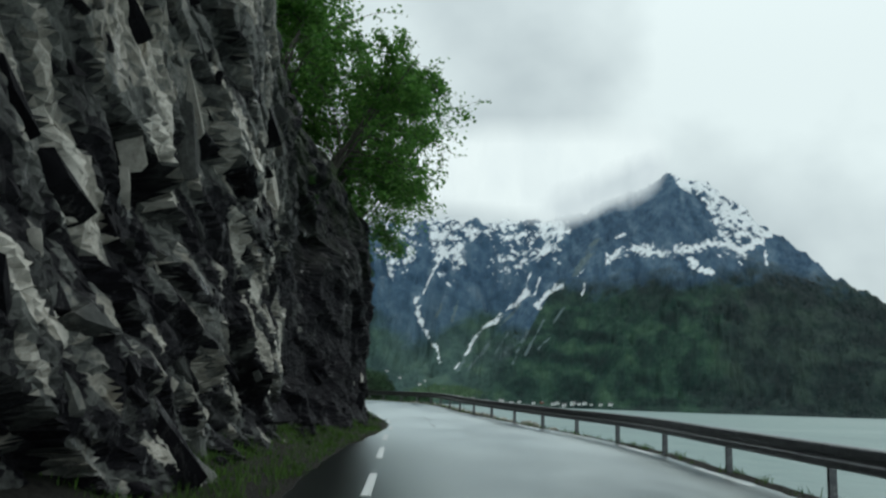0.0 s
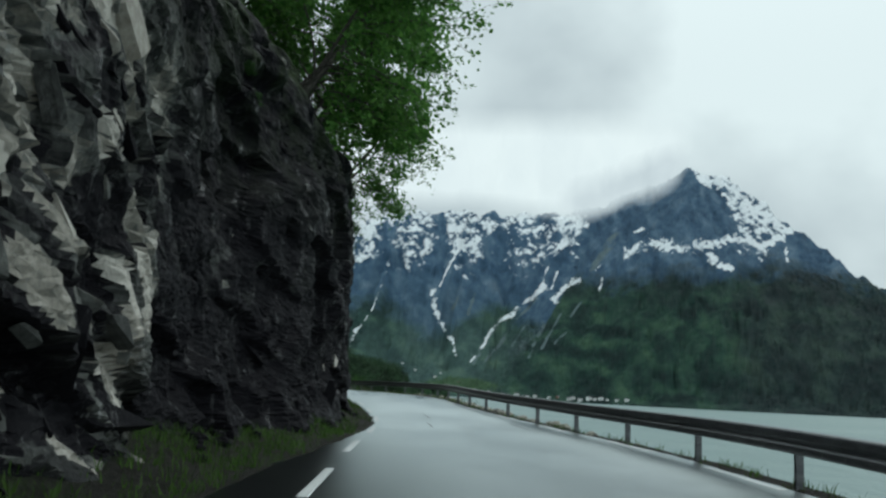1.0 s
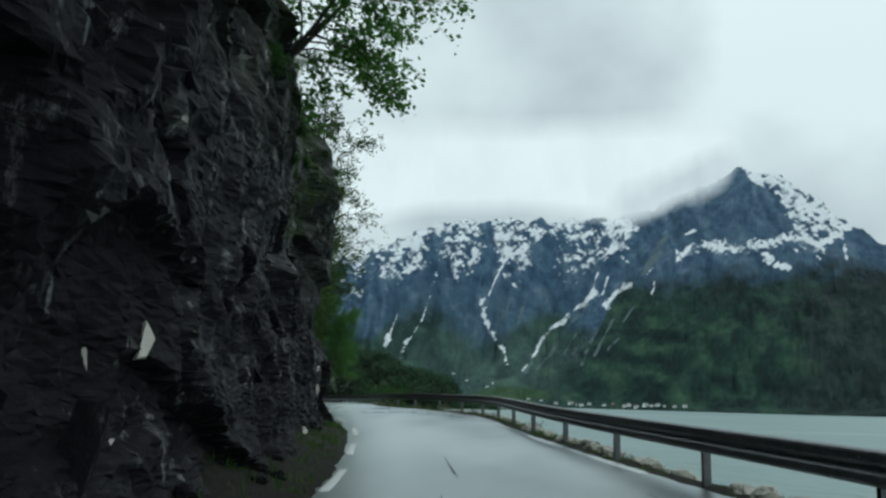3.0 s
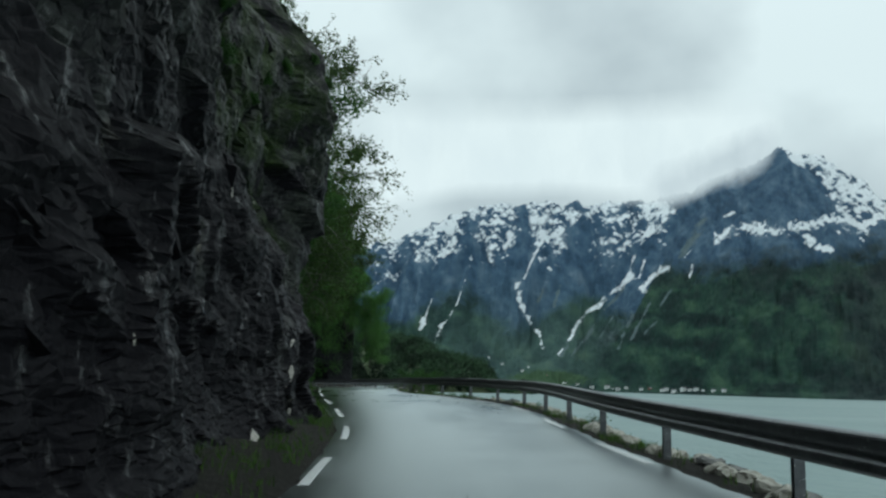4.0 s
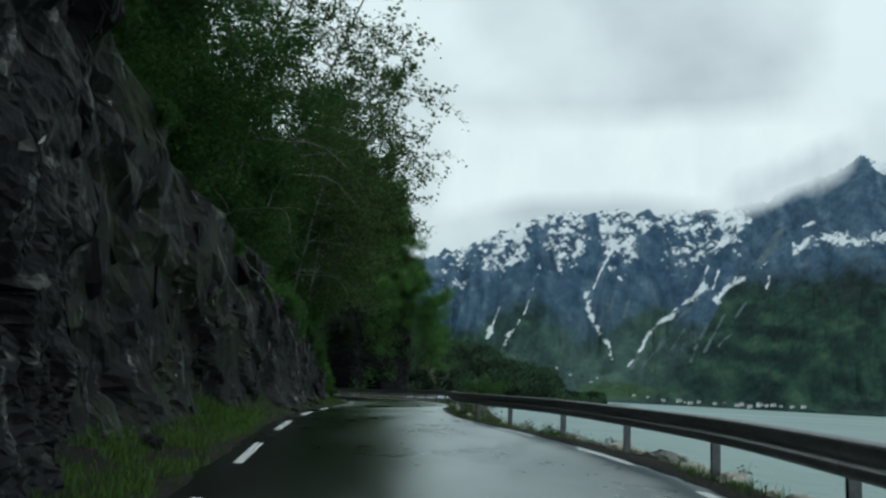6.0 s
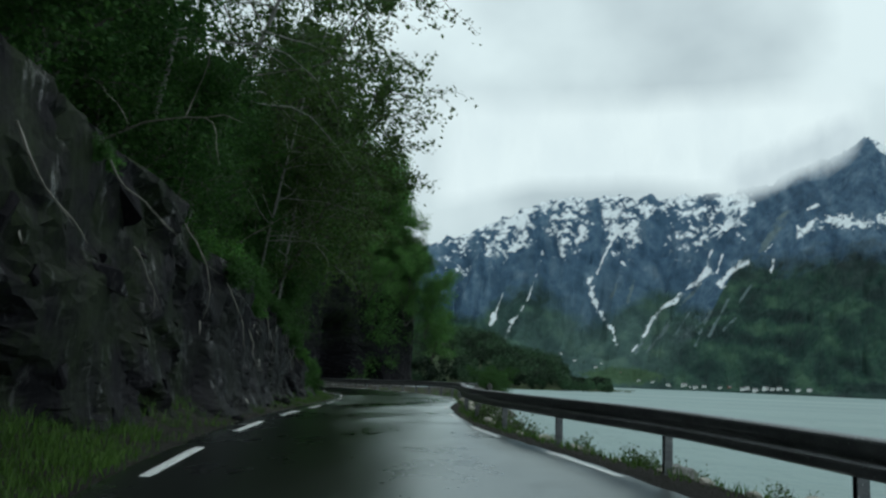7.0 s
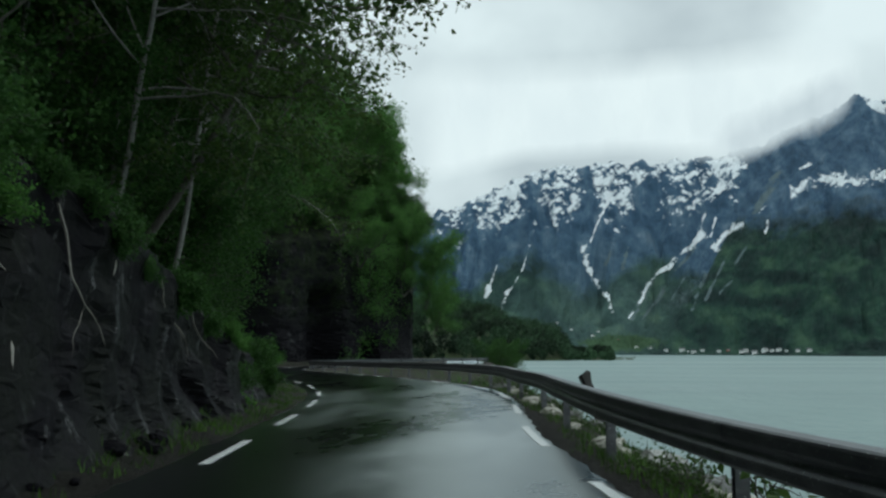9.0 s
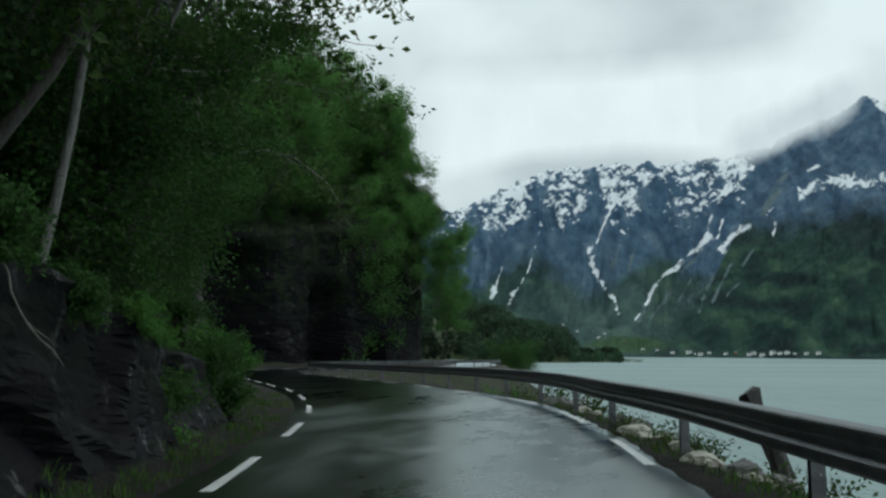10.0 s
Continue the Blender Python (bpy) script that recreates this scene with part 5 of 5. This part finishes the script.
        put(sapl, float(face_x(y)) - rng.uniform(0.5, 2.4), y, rng.uniform(0, 6.28), rng.uniform(0.8, 1.3), tilt=rng.uniform(0.5, 1.0))
    for i in range(14):
        y = rng.uniform(12, 56)
        put(sapl, float(face_x(y)) - rng.uniform(4.5, 9), y, rng.uniform(0, 6.28), rng.uniform(0.5, 0.9), tilt=rng.uniform(0.05, 0.3))
    for i in range(24):
        y = rng.uniform(-10, 56)
        put(alder, float(face_x(y)) - rng.uniform(7, 22), y, rng.uniform(0, 6.28), rng.uniform(0.8, 1.1), tilt=rng.uniform(0.0, 0.2))


woods()


def shrub(seed, label, leaves, leaf, material, size):
    rng = np.random.default_rng(seed)
    root = thing("shrub", label, "shrub", "shrubs beside the road")
    lines, spots = [], []
    for _ in range(16):
        a = rng.uniform(0, 2 * np.pi)
        b = bent((0, 0, -0.1), (math.cos(a) * 0.8, math.sin(a) * 0.8, rng.uniform(0.5, 1.4)), size * rng.uniform(0.7, 1.2), 7, rng, -0.03, 0.2)
        lines.append((b, 0.010 * np.linspace(1, 0.3, 7)))
        spots.extend(b[1:])
        for j in (2, 3, 4, 5):
            t = bent(b[j], b[j] - b[j - 1] + rng.normal(0, 0.12, 3), size * 0.35, 4, rng, -0.02, 0.25)
            lines.append((t, 0.006 * np.linspace(1, 0.4, 4)))
            spots.extend(t)
    spots = np.array(spots)
    v, f = tubes(lines, 4)
    part("stem", mesh("stem", v, f, BARK, True), root)
    c = spots[rng.integers(0, len(spots), leaves)] + rng.normal(0, 0.09 * size, (leaves, 3))
    part("foliage", leaf_mesh("foliage", c, leaf, rng, material), root)
    return root


def shrubs():
    dense = shrub(21, "low dense green shrub on the rocky slope", 3400, 0.075, LEAF, 1.0)
    dark = shrub(22, "leafy undergrowth on the rocky slope, darkened as in shade", 3800, 0.085, LEAF_SHADE, 1.1)
    thin = shrub(23, "thin weedy shrub beside the guard rail", 500, 0.06, LEAF_BIRCH, 0.7)
    done = set()
    rng = random.Random(9)

    def put(src, x, y, *a, **k):
        if 82.0 < y < 88.8 and float(face_x(y)) - 2.4 < x < float(edge_l(y)) and k.get("sink", 1):
            return
        place(src, src in done, x, y, *a, **k)
        done.add(src)
    for i in range(70):
        y = rng.uniform(57, 112)
        d = rng.uniform(0.9, 7.0)
        x = float(face_x(y)) - d - 0.2
        put(dark if rng.random() < 0.85 else dense, x, y, rng.uniform(0, 6.28), rng.uniform(0.7, 1.7), tilt=rng.uniform(0, 0.4))
    for i in range(80):
        y = rng.uniform(72, 108)
        x = float(face_x(y)) - 0.3 - rng.uniform(0.0, 5.5)
        put(dark if rng.random() < 0.7 else dense, x, y, rng.uniform(0, 6.28), rng.uniform(0.7, 1.4), tilt=rng.uniform(0.1, 0.5))
    for i in range(20):
        y = rng.uniform(9, 57)
        x = float(face_x(y)) - rng.uniform(2.2, 6.0)
        put(dark, x, y, rng.uniform(0, 6.28), rng.uniform(0.6, 1.3), tilt=rng.uniform(0, 0.4))
    for i in range(20):
        y = rng.uniform(57, 90)
        z = float(road_z(y)) + rng.uniform(0.8, 1.0) * float(crest_z(y))
        h = CLIFF.ray_cast(Vector((float(edge_l(y)), y, z)), Vector((-1, 0, 0)))
        if h[0]:
            put(dark if rng.random() < 0.85 else dense, h[0].x - 0.05, h[0].y, rng.uniform(0, 6.28), rng.uniform(0.3, 0.75), sink=0.0, tilt=rng.uniform(0.5, 1.0), z=z)
    for i in range(22):
        y = rng.uniform(24, 56)
        z = float(road_z(y)) + rng.uniform(0.75, 1.0) * float(crest_z(y))
        h = CLIFF.ray_cast(Vector((float(edge_l(y)), y, z)), Vector((-1, 0, 0)))
        if h[0]:
            put(dark, h[0].x - 0.05, h[0].y, rng.uniform(0, 6.28), rng.uniform(0.2, 0.45), sink=0.0, tilt=rng.uniform(0.5, 1.0), z=z)
    for i in range(22):
        y = rng.uniform(80, 101)
        x = float(face_x(y)) + rng.uniform(-0.5, 0.15)
        put(dense if rng.random() < 0.2 else dark, x, y, rng.uniform(0, 6.28), rng.uniform(0.6, 1.1))
    for x, y, sz in ((-1.0, 66.5, 0.9), (-2.1, 69.5, 1.0), (-2.9, 72.0, 0.9), (1.2, 57.5, 0.6), (1.0, 60.0, 0.8), (-0.2, 63.0, 0.7), (2.1, 51.5, 0.6), (3.4, 45.0, 0.5), (4.3, 38.5, 0.5),
                     (-4.2, 76.5, 1.0), (-4.9, 79.0, 1.1), (-5.9, 81.5, 0.9), (-5.2, 83.0, 1.0), (-10.4, 99.5, 1.3), (-11.6, 104.0, 1.5), (-12.6, 107.0, 1.4), (-9.0, 96.0, 0.9), (-3.4, 74.2, 0.8), (-6.4, 78.9, 1.45), (-5.9, 78.1, 1.3), (-5.0, 77.0, 1.2), (-5.7, 79.6, 1.1)):
        put(thin, x, y, rng.uniform(0, 6.28), sz)
    for i in range(46):
        y = rng.uniform(52, 98)
        put(thin, float(rail_x(y)) + rng.uniform(0.35, 1.7), y, rng.uniform(0, 6.28), rng.uniform(0.55, 1.0))
    for x, y, sz in ((-12.2, 108.5, 1.2), (-13.8, 112.0, 1.4), (-15.6, 116.0, 1.3), (-10.6, 103.0, 0.9), (-8.4, 98.0, 0.8), (-2.3, 70.3, 0.9), (-3.4, 73.4, 0.9), (-4.5, 76.2, 0.7)):
        put(dense, x, y, rng.uniform(0, 6.28), sz)


shrubs()


def dead_branches():
    """Pale bare boughs and roots lying on the rock and reaching out of the wood."""
    rng = np.random.default_rng(61)

    def bough(name, label, start, way, length, thick, sag, forks):
        root = thing(name, label, "branch", "bare branches on the slope")
        main = bent((0, 0, 0), way, length, 11, rng, sag, 0.16)
        v, f = tubes([(main, thick * np.linspace(1, 0.25, 11))], 6)
        part("bough", mesh("bough", v, f, DRY_WOOD, True), root)
        for k in range(forks):
            i = int(rng.integers(3, 9))
            side = bent(main[i], main[i] - main[i - 1] + rng.normal(0, 0.5, 3) * length / 11, length * rng.uniform(0.2, 0.45), 7, rng, sag * 0.5, 0.22)
            v, f = tubes([(side, thick * 0.45 * np.linspace(1, 0.3, 7))], 5)
            part("twig", mesh("twig", v, f, DRY_WOOD, True), root)
        root.matrix_basis = Matrix.Translation(start)
    # roots and fallen sticks against the rock face
    for y, high, length in ((63.5, 0.8, 1.4), (66.0, 0.95, 1.8), (68.5, 0.7, 1.2), (71.5, 1.0, 2.0), (74.0, 0.85, 1.5), (76.5, 0.6, 1.2), (78.0, 1.05, 2.2), (80.5, 0.9, 1.6),
                            (83.9, 0.85, 1.8), (85.5, 1.0, 1.4), (89.0, 1.0, 1.6), (93.0, 1.1, 1.5)):
        z = float(road_z(y)) + high * float(crest_z(y))
        h = CLIFF.ray_cast(Vector((float(edge_l(y)), y, z)), Vector((-1, 0, 0)))
        if h[0]:
            bough("root", "pale bare root hanging down the wet rock", Vector(h[0]) + Vector((0.05, 0, 0.05)), (0.25, rng.uniform(0.3, 0.7), -0.75), length, 0.017, -0.03, 1)
    # boughs reaching out of the slope over the verge
    for x, y, lift, length in ((-13.6, 70.5, 3.4, 4.0), (-14.6, 75.5, 3.0, 4.2), (-15.8, 80.5, 3.4, 3.6), (-12.8, 66.0, 3.6, 3.6)):
        z = drop(x, y)
        bough("bare_bough", "bare grey bough reaching out of the wooded slope", Vector((x, y, z - 0.1)), (0.75, rng.uniform(-0.5, 0.3), lift * 0.28), length, 0.030, -0.05, 3)


dead_branches()


def grass():
    rng = np.random.default_rng(31)
    spots = []
    for y0, y1, n, left in ((8, 30, 1500, 1), (30, 48, 500, 1), (48, 62, 1800, 1), (62, 68, 1500, 1), (68, 108, 1600, 1), (10, 45, 220, 0), (45, 62, 420, 0), (62, 104, 1900, 0)):
        y = rng.uniform(y0, y1, n)
        if left:
            a, b = face_x(y) - 0.2, edge_l(y) - 0.08
            x = a + (b - a) * rng.uniform(0, 1, n) ** 1.4
        else:
            x = rail_x(y) - 0.05 + rng.uniform(0, 1, n) ** 1.3 * np.where(y > 62, 2.6, 1.3)
        clump = vnoise(np.stack([x * 1.4, y * 0.8], -1), 77)
        keep = clump > rng.uniform(-0.7, 0.5, n)
        spots.append(np.stack([x[keep], y[keep]], -1))
    spots = np.concatenate(spots)
    v, f = [], []
    for x, y in spots:
        z = GROUND.ray_cast(Vector((x, y, 60 if x > edge_l(y) else float(road_z(y)) + 1.6)), Vector((0, 0, -1)))
        if not z[0]:
            continue
        z = z[0].z - 0.02
        for _ in range(7):
            a, h, w = rng.uniform(0, 6.28), rng.uniform(0.05, 0.18), rng.uniform(0.005, 0.010)
            px, py = x + rng.normal(0, 0.07), y + rng.normal(0, 0.07)
            lx, ly = rng.normal(0, 0.35, 2) * h
            ca, sa = math.cos(a) * w, math.sin(a) * w
            b = len(v)
            v += [(px - ca, py - sa, z), (px + ca, py + sa, z), (px + lx * 0.4 + ca * 0.7, py + ly * 0.4 + sa * 0.7, z + h * 0.6),
                  (px + lx * 0.4 - ca * 0.7, py + ly * 0.4 - sa * 0.7, z + h * 0.6), (px + lx, py + ly, z + h)]
            f += [(b, b + 1, b + 2, b + 3), (b + 3, b + 2, b + 4)]
    tagged(new("grass", mesh("grass", v, f, GRASS)), "tufts of wet green grass along the verge and bank", "grass", kind="stuff")


grass()

# ---------------------------------------------------------------- stones, stump


def stone_mesh(seed, material, flat=0.6):
    rng = np.random.default_rng(seed)
    bm = bmesh.new()
    bmesh.ops.create_icosphere(bm, subdivisions=3, radius=0.5)
    planes = rng.normal(size=(11, 3))
    planes /= np.linalg.norm(planes, axis=1)[:, None]
    for v in bm.verts:
        c = np.array(v.co)
        for p in planes:
            d = c @ p
            if d > 0.36:
                c = c - p * (d - 0.36)
        c = c + 0.025 * rng.normal(size=3)
        v.co = (c[0] * 1.25, c[1], c[2] * flat / 0.5 * 0.6)
    me = bpy.data.meshes.new("boulder")
    bm.to_mesh(me)
    bm.free()
    me.materials.append(material)
    return me


def stones():
    kinds = [stone_mesh(s, STONE) for s in (1, 2, 3, 4)]
    wet = [stone_mesh(s, ROCK) for s in (5, 6, 7, 9)]
    rng = random.Random(15)
    for i in range(90):
        y = rng.uniform(38, 104)
        d = rng.uniform(0.5, 3.6)
        x = float(rail_x(y)) + d
        ob = new("boulder", kinds[i % 4])
        z = drop(x, y)
        k = rng.uniform(0.25, 0.75)
        ob.matrix_basis = Matrix.Translation((x, y, z + 0.02)) @ Matrix.Rotation(rng.uniform(0, 6.28), 4, "Z") @ Matrix.Rotation(rng.uniform(-0.3, 0.3), 4, "X") @ Matrix.Scale(k, 4)
        tagged(ob, "rough grey boulder on the overgrown bank", "boulder", "boulders on the bank")
    pale = [stone_mesh(s, RUBBLE) for s in (11, 12, 13)]
    for i in range(240):
        y = rng.uniform(30, 101)
        x = float(rail_x(y)) + rng.uniform(0.12, 1.5)
        ob = new("rubble_stone", pale[i % 3])
        ob.matrix_basis = Matrix.Translation((x, y, drop(x, y) + 0.01)) @ Matrix.Rotation(rng.uniform(0, 6.28), 4, "Z") @ Matrix.Rotation(rng.uniform(-0.4, 0.4), 4, "X") @ Matrix.Scale(rng.uniform(0.10, 0.42), 4)
        tagged(ob, "pale rubble stone on the bank under the guard rail", "stone", "rubble under the guard rail")
    for i in range(46):
        y = rng.uniform(9, 60) if i < 30 else rng.uniform(60, 100)
        x = float(face_x(y)) + rng.uniform(0.15, 0.75)
        ob = new("boulder", wet[i % 4])
        k = rng.uniform(0.10, 0.34)
        z = GROUND.ray_cast(Vector((x, y, float(road_z(y)) + 1.2)), Vector((0, 0, -1)))
        z = z[0].z if z[0] else float(road_z(y))
        ob.matrix_basis = Matrix.Translation((x, y, z + 0.03)) @ Matrix.Rotation(rng.uniform(0, 6.28), 4, "Z") @ Matrix.Scale(k, 4)
        tagged(ob, "fallen rock lying at the foot of the cliff", "boulder", "rocks at the cliff foot")
    ob = new("stone_block", stone_mesh(8, PALE, 0.75))
    ob.matrix_basis = Matrix.Translation((-7.05, 85.2, drop(-7.05, 85.2) + 0.15)) @ Matrix.Rotation(0.4, 4, "Z") @ Matrix.Scale(0.75, 4)
    tagged(ob, "pale quarried stone block on the bank behind the rail", "stone block")


stones()


def stump():
    rng = np.random.default_rng(3)
    x, y = -8.15, 91.0
    z = drop(x, y) - 0.1
    line = np.array([(x + 0.30, y - 0.1, z), (x + 0.24, y - 0.08, z + 0.35), (x + 0.12, y - 0.03, z + 0.7), (x - 0.02, y, 1.80), (x - 0.08, y + 0.02, 2.0), (x - 0.10, y + 0.02, 2.03)])
    v, f = tubes([(line, np.array([0.15, 0.12, 0.10, 0.10, 0.13, 0.10]))], 9)
    v = np.array(v) + rng.normal(0, 0.012, (len(v), 3))
    ob = tagged(new("tree_stump", mesh("tree_stump", v, f, OLD_WOOD)), "dark leaning broken stump behind the guard rail", "stump")
    return ob


stump()

# ---------------------------------------------------------------- broken slabs standing proud of the cliff


def slab_mesh(seed, tone):
    """An angular broken plate of rock, long in x, its face towards z."""
    rng = np.random.default_rng(seed)
    bm = bmesh.new()
    n = 5
    turn = np.sort(rng.uniform(0, 2 * np.pi, n))
    lift = rng.uniform(-0.16, 0.16, 2)
    for a in turn:
        x, y = 0.55 * math.cos(a) * rng.uniform(0.75, 1.1), 0.5 * math.sin(a) * rng.uniform(0.75, 1.1)
        k = rng.uniform(0.80, 0.97)
        bm.verts.new((x, y, rng.uniform(-0.08, 0.04)))
        bm.verts.new((x * k, y * k, 0.16 + lift[0] * x + lift[1] * y + rng.uniform(-0.03, 0.03)))
        bm.verts.new((x * 0.95, y * 0.95, -0.4))
    bmesh.ops.convex_hull(bm, input=list(bm.verts))
    loose = [v for v in bm.verts if not v.link_faces]
    bmesh.ops.delete(bm, geom=loose, context="VERTS")
    bmesh.ops.recalc_face_normals(bm, faces=list(bm.faces))
    me = bpy.data.meshes.new("slab")
    bm.to_mesh(me)
    bm.free()
    me.materials.append(ROCK)
    count = len(me.vertices)
    for key, value in (("tone", tone), ("pale_streak", 0.3), ("moss", 0.0)):
        attribute(me, key, np.full(count, value))
    return me


def cliff_slabs():
    wall = bpy.data.objects["cliff_wall"]
    pale = [slab_mesh(100 + i, 0.72 + 0.02 * i) for i in range(8)]
    grey = [slab_mesh(120 + i, 0.50 + 0.02 * i) for i in range(8)]
    dark = [slab_mesh(140 + i, 0.26) for i in range(8)]
    rng = random.Random(77)
    for i in range(290):
        near = i < 130 or i >= 190
        small = i >= 190
        y = rng.uniform(5.0, 18.8) if near else rng.uniform(25, 72)
        high = rng.uniform(0.04, 1.0)
        z = float(road_z(y)) + high * (10.5 if near else float(crest_z(y)))
        h = CLIFF.ray_cast(Vector((float(edge_l(y)) - 0.3, y, z)), Vector((-1, 0, 0)))
        if not h[0]:
            continue
        roll = rng.random()
        if near:
            me = rng.choice(pale if roll < (0.16 if small else 0.14 + 0.14 * high) else grey if roll < 0.50 else dark)
        else:
            me = rng.choice(dark)
        long = rng.uniform(0.9, 1.6) if rng.random() < 0.2 else rng.uniform(0.3, 0.9)
        if not near:
            long *= 0.7
        if small:
            long = rng.uniform(0.22, 0.6)
        wide, deep = long * rng.uniform(0.24, 0.55), long * (rng.uniform(0.2, 0.4) if small else rng.uniform(0.35, 0.7))
        dip = -0.85 + rng.gauss(0, 0.3) if near else -1.1 + rng.gauss(0, 0.4)
        slope = math.atan2(1.0, float(face_x(y + 0.5) - face_x(y - 0.5)))
        along_ = Vector((math.cos(slope), math.sin(slope), 0))
        face = Vector((math.sin(slope) + rng.gauss(0, 0.18), -math.cos(slope) + rng.gauss(0, 0.25), rng.gauss(0.25 if near else 0.1, 0.25))).normalized()
        ax = along_ * math.cos(dip) + Vector((0, 0, 1)) * math.sin(dip)
        ax = (ax - face * ax.dot(face)).normalized()
        ay = face.cross(ax)
        m = Matrix((ax, ay, face)).transposed().to_4x4() @ Matrix.Diagonal((long, wide, deep, 1))
        m.translation = Vector(h[0]) - face * 0.03 * long
        ob = new("shard" if small else "slab", me)
        ob.parent = wall
        ob.matrix_basis = m


def quartz():
    """White quartz showing in the dark rock."""
    wall = bpy.data.objects["cliff_wall"]
    kinds = [slab_mesh(160 + i, 0.80 + 0.025 * i) for i in range(6)]
    rng = random.Random(5)
    spots = [(48.95, 2.23, 0.20, 0.50), (48.95, 1.75, 0.16, 0.40), (49.0, 1.1, 0.30, 0.30), (49.6, 1.05, 0.14, 0.34), (45.1, 0.8, 0.30, 0.28), (31.7, 2.0, 0.26, 0.36), (31.2, 1.1, 0.14, 0.24), (50.1, 4.1, 0.40, 0.12)]
    for _ in range(13):
        spots.append((rng.uniform(24, 56), rng.uniform(0.8, 5.5), rng.uniform(0.025, 0.06), rng.uniform(0.10, 0.30)))
    for _ in range(9):
        spots.append((rng.uniform(60, 84), rng.uniform(1.4, 3.6), rng.uniform(0.03, 0.07), rng.uniform(0.15, 0.45)))
    for y, z, wide, tall in spots:
        aim = (Vector((float(face_x(y)), y, z)) - Vector((float(edge_l(y)) + 1.6, y - 4.0, z))).normalized()
        h = CLIFF.ray_cast(Vector((float(face_x(y)), y, z)) - aim * 3.0, aim)
        if not h[0]:
            continue
        face = (Vector(h[1]) * (1 if Vector(h[1]).dot(aim) < 0 else -1) * 0.6 - aim * 0.6).normalized()
        ax = Vector((rng.gauss(0, 0.15), rng.gauss(0, 0.3), 1)) if tall > wide else Vector((0, 0.3, 1))
        ax = (ax - face * ax.dot(face)).normalized()
        m = Matrix((ax, face.cross(ax), face)).transposed().to_4x4() @ Matrix.Diagonal((tall, wide, min(wide, 0.12), 1))
        m.translation = Vector(h[0]) - face * 0.004
        ob = new("quartz_lump", rng.choice(kinds))
        ob.parent = wall
        ob.matrix_basis = m


cliff_slabs()
quartz()
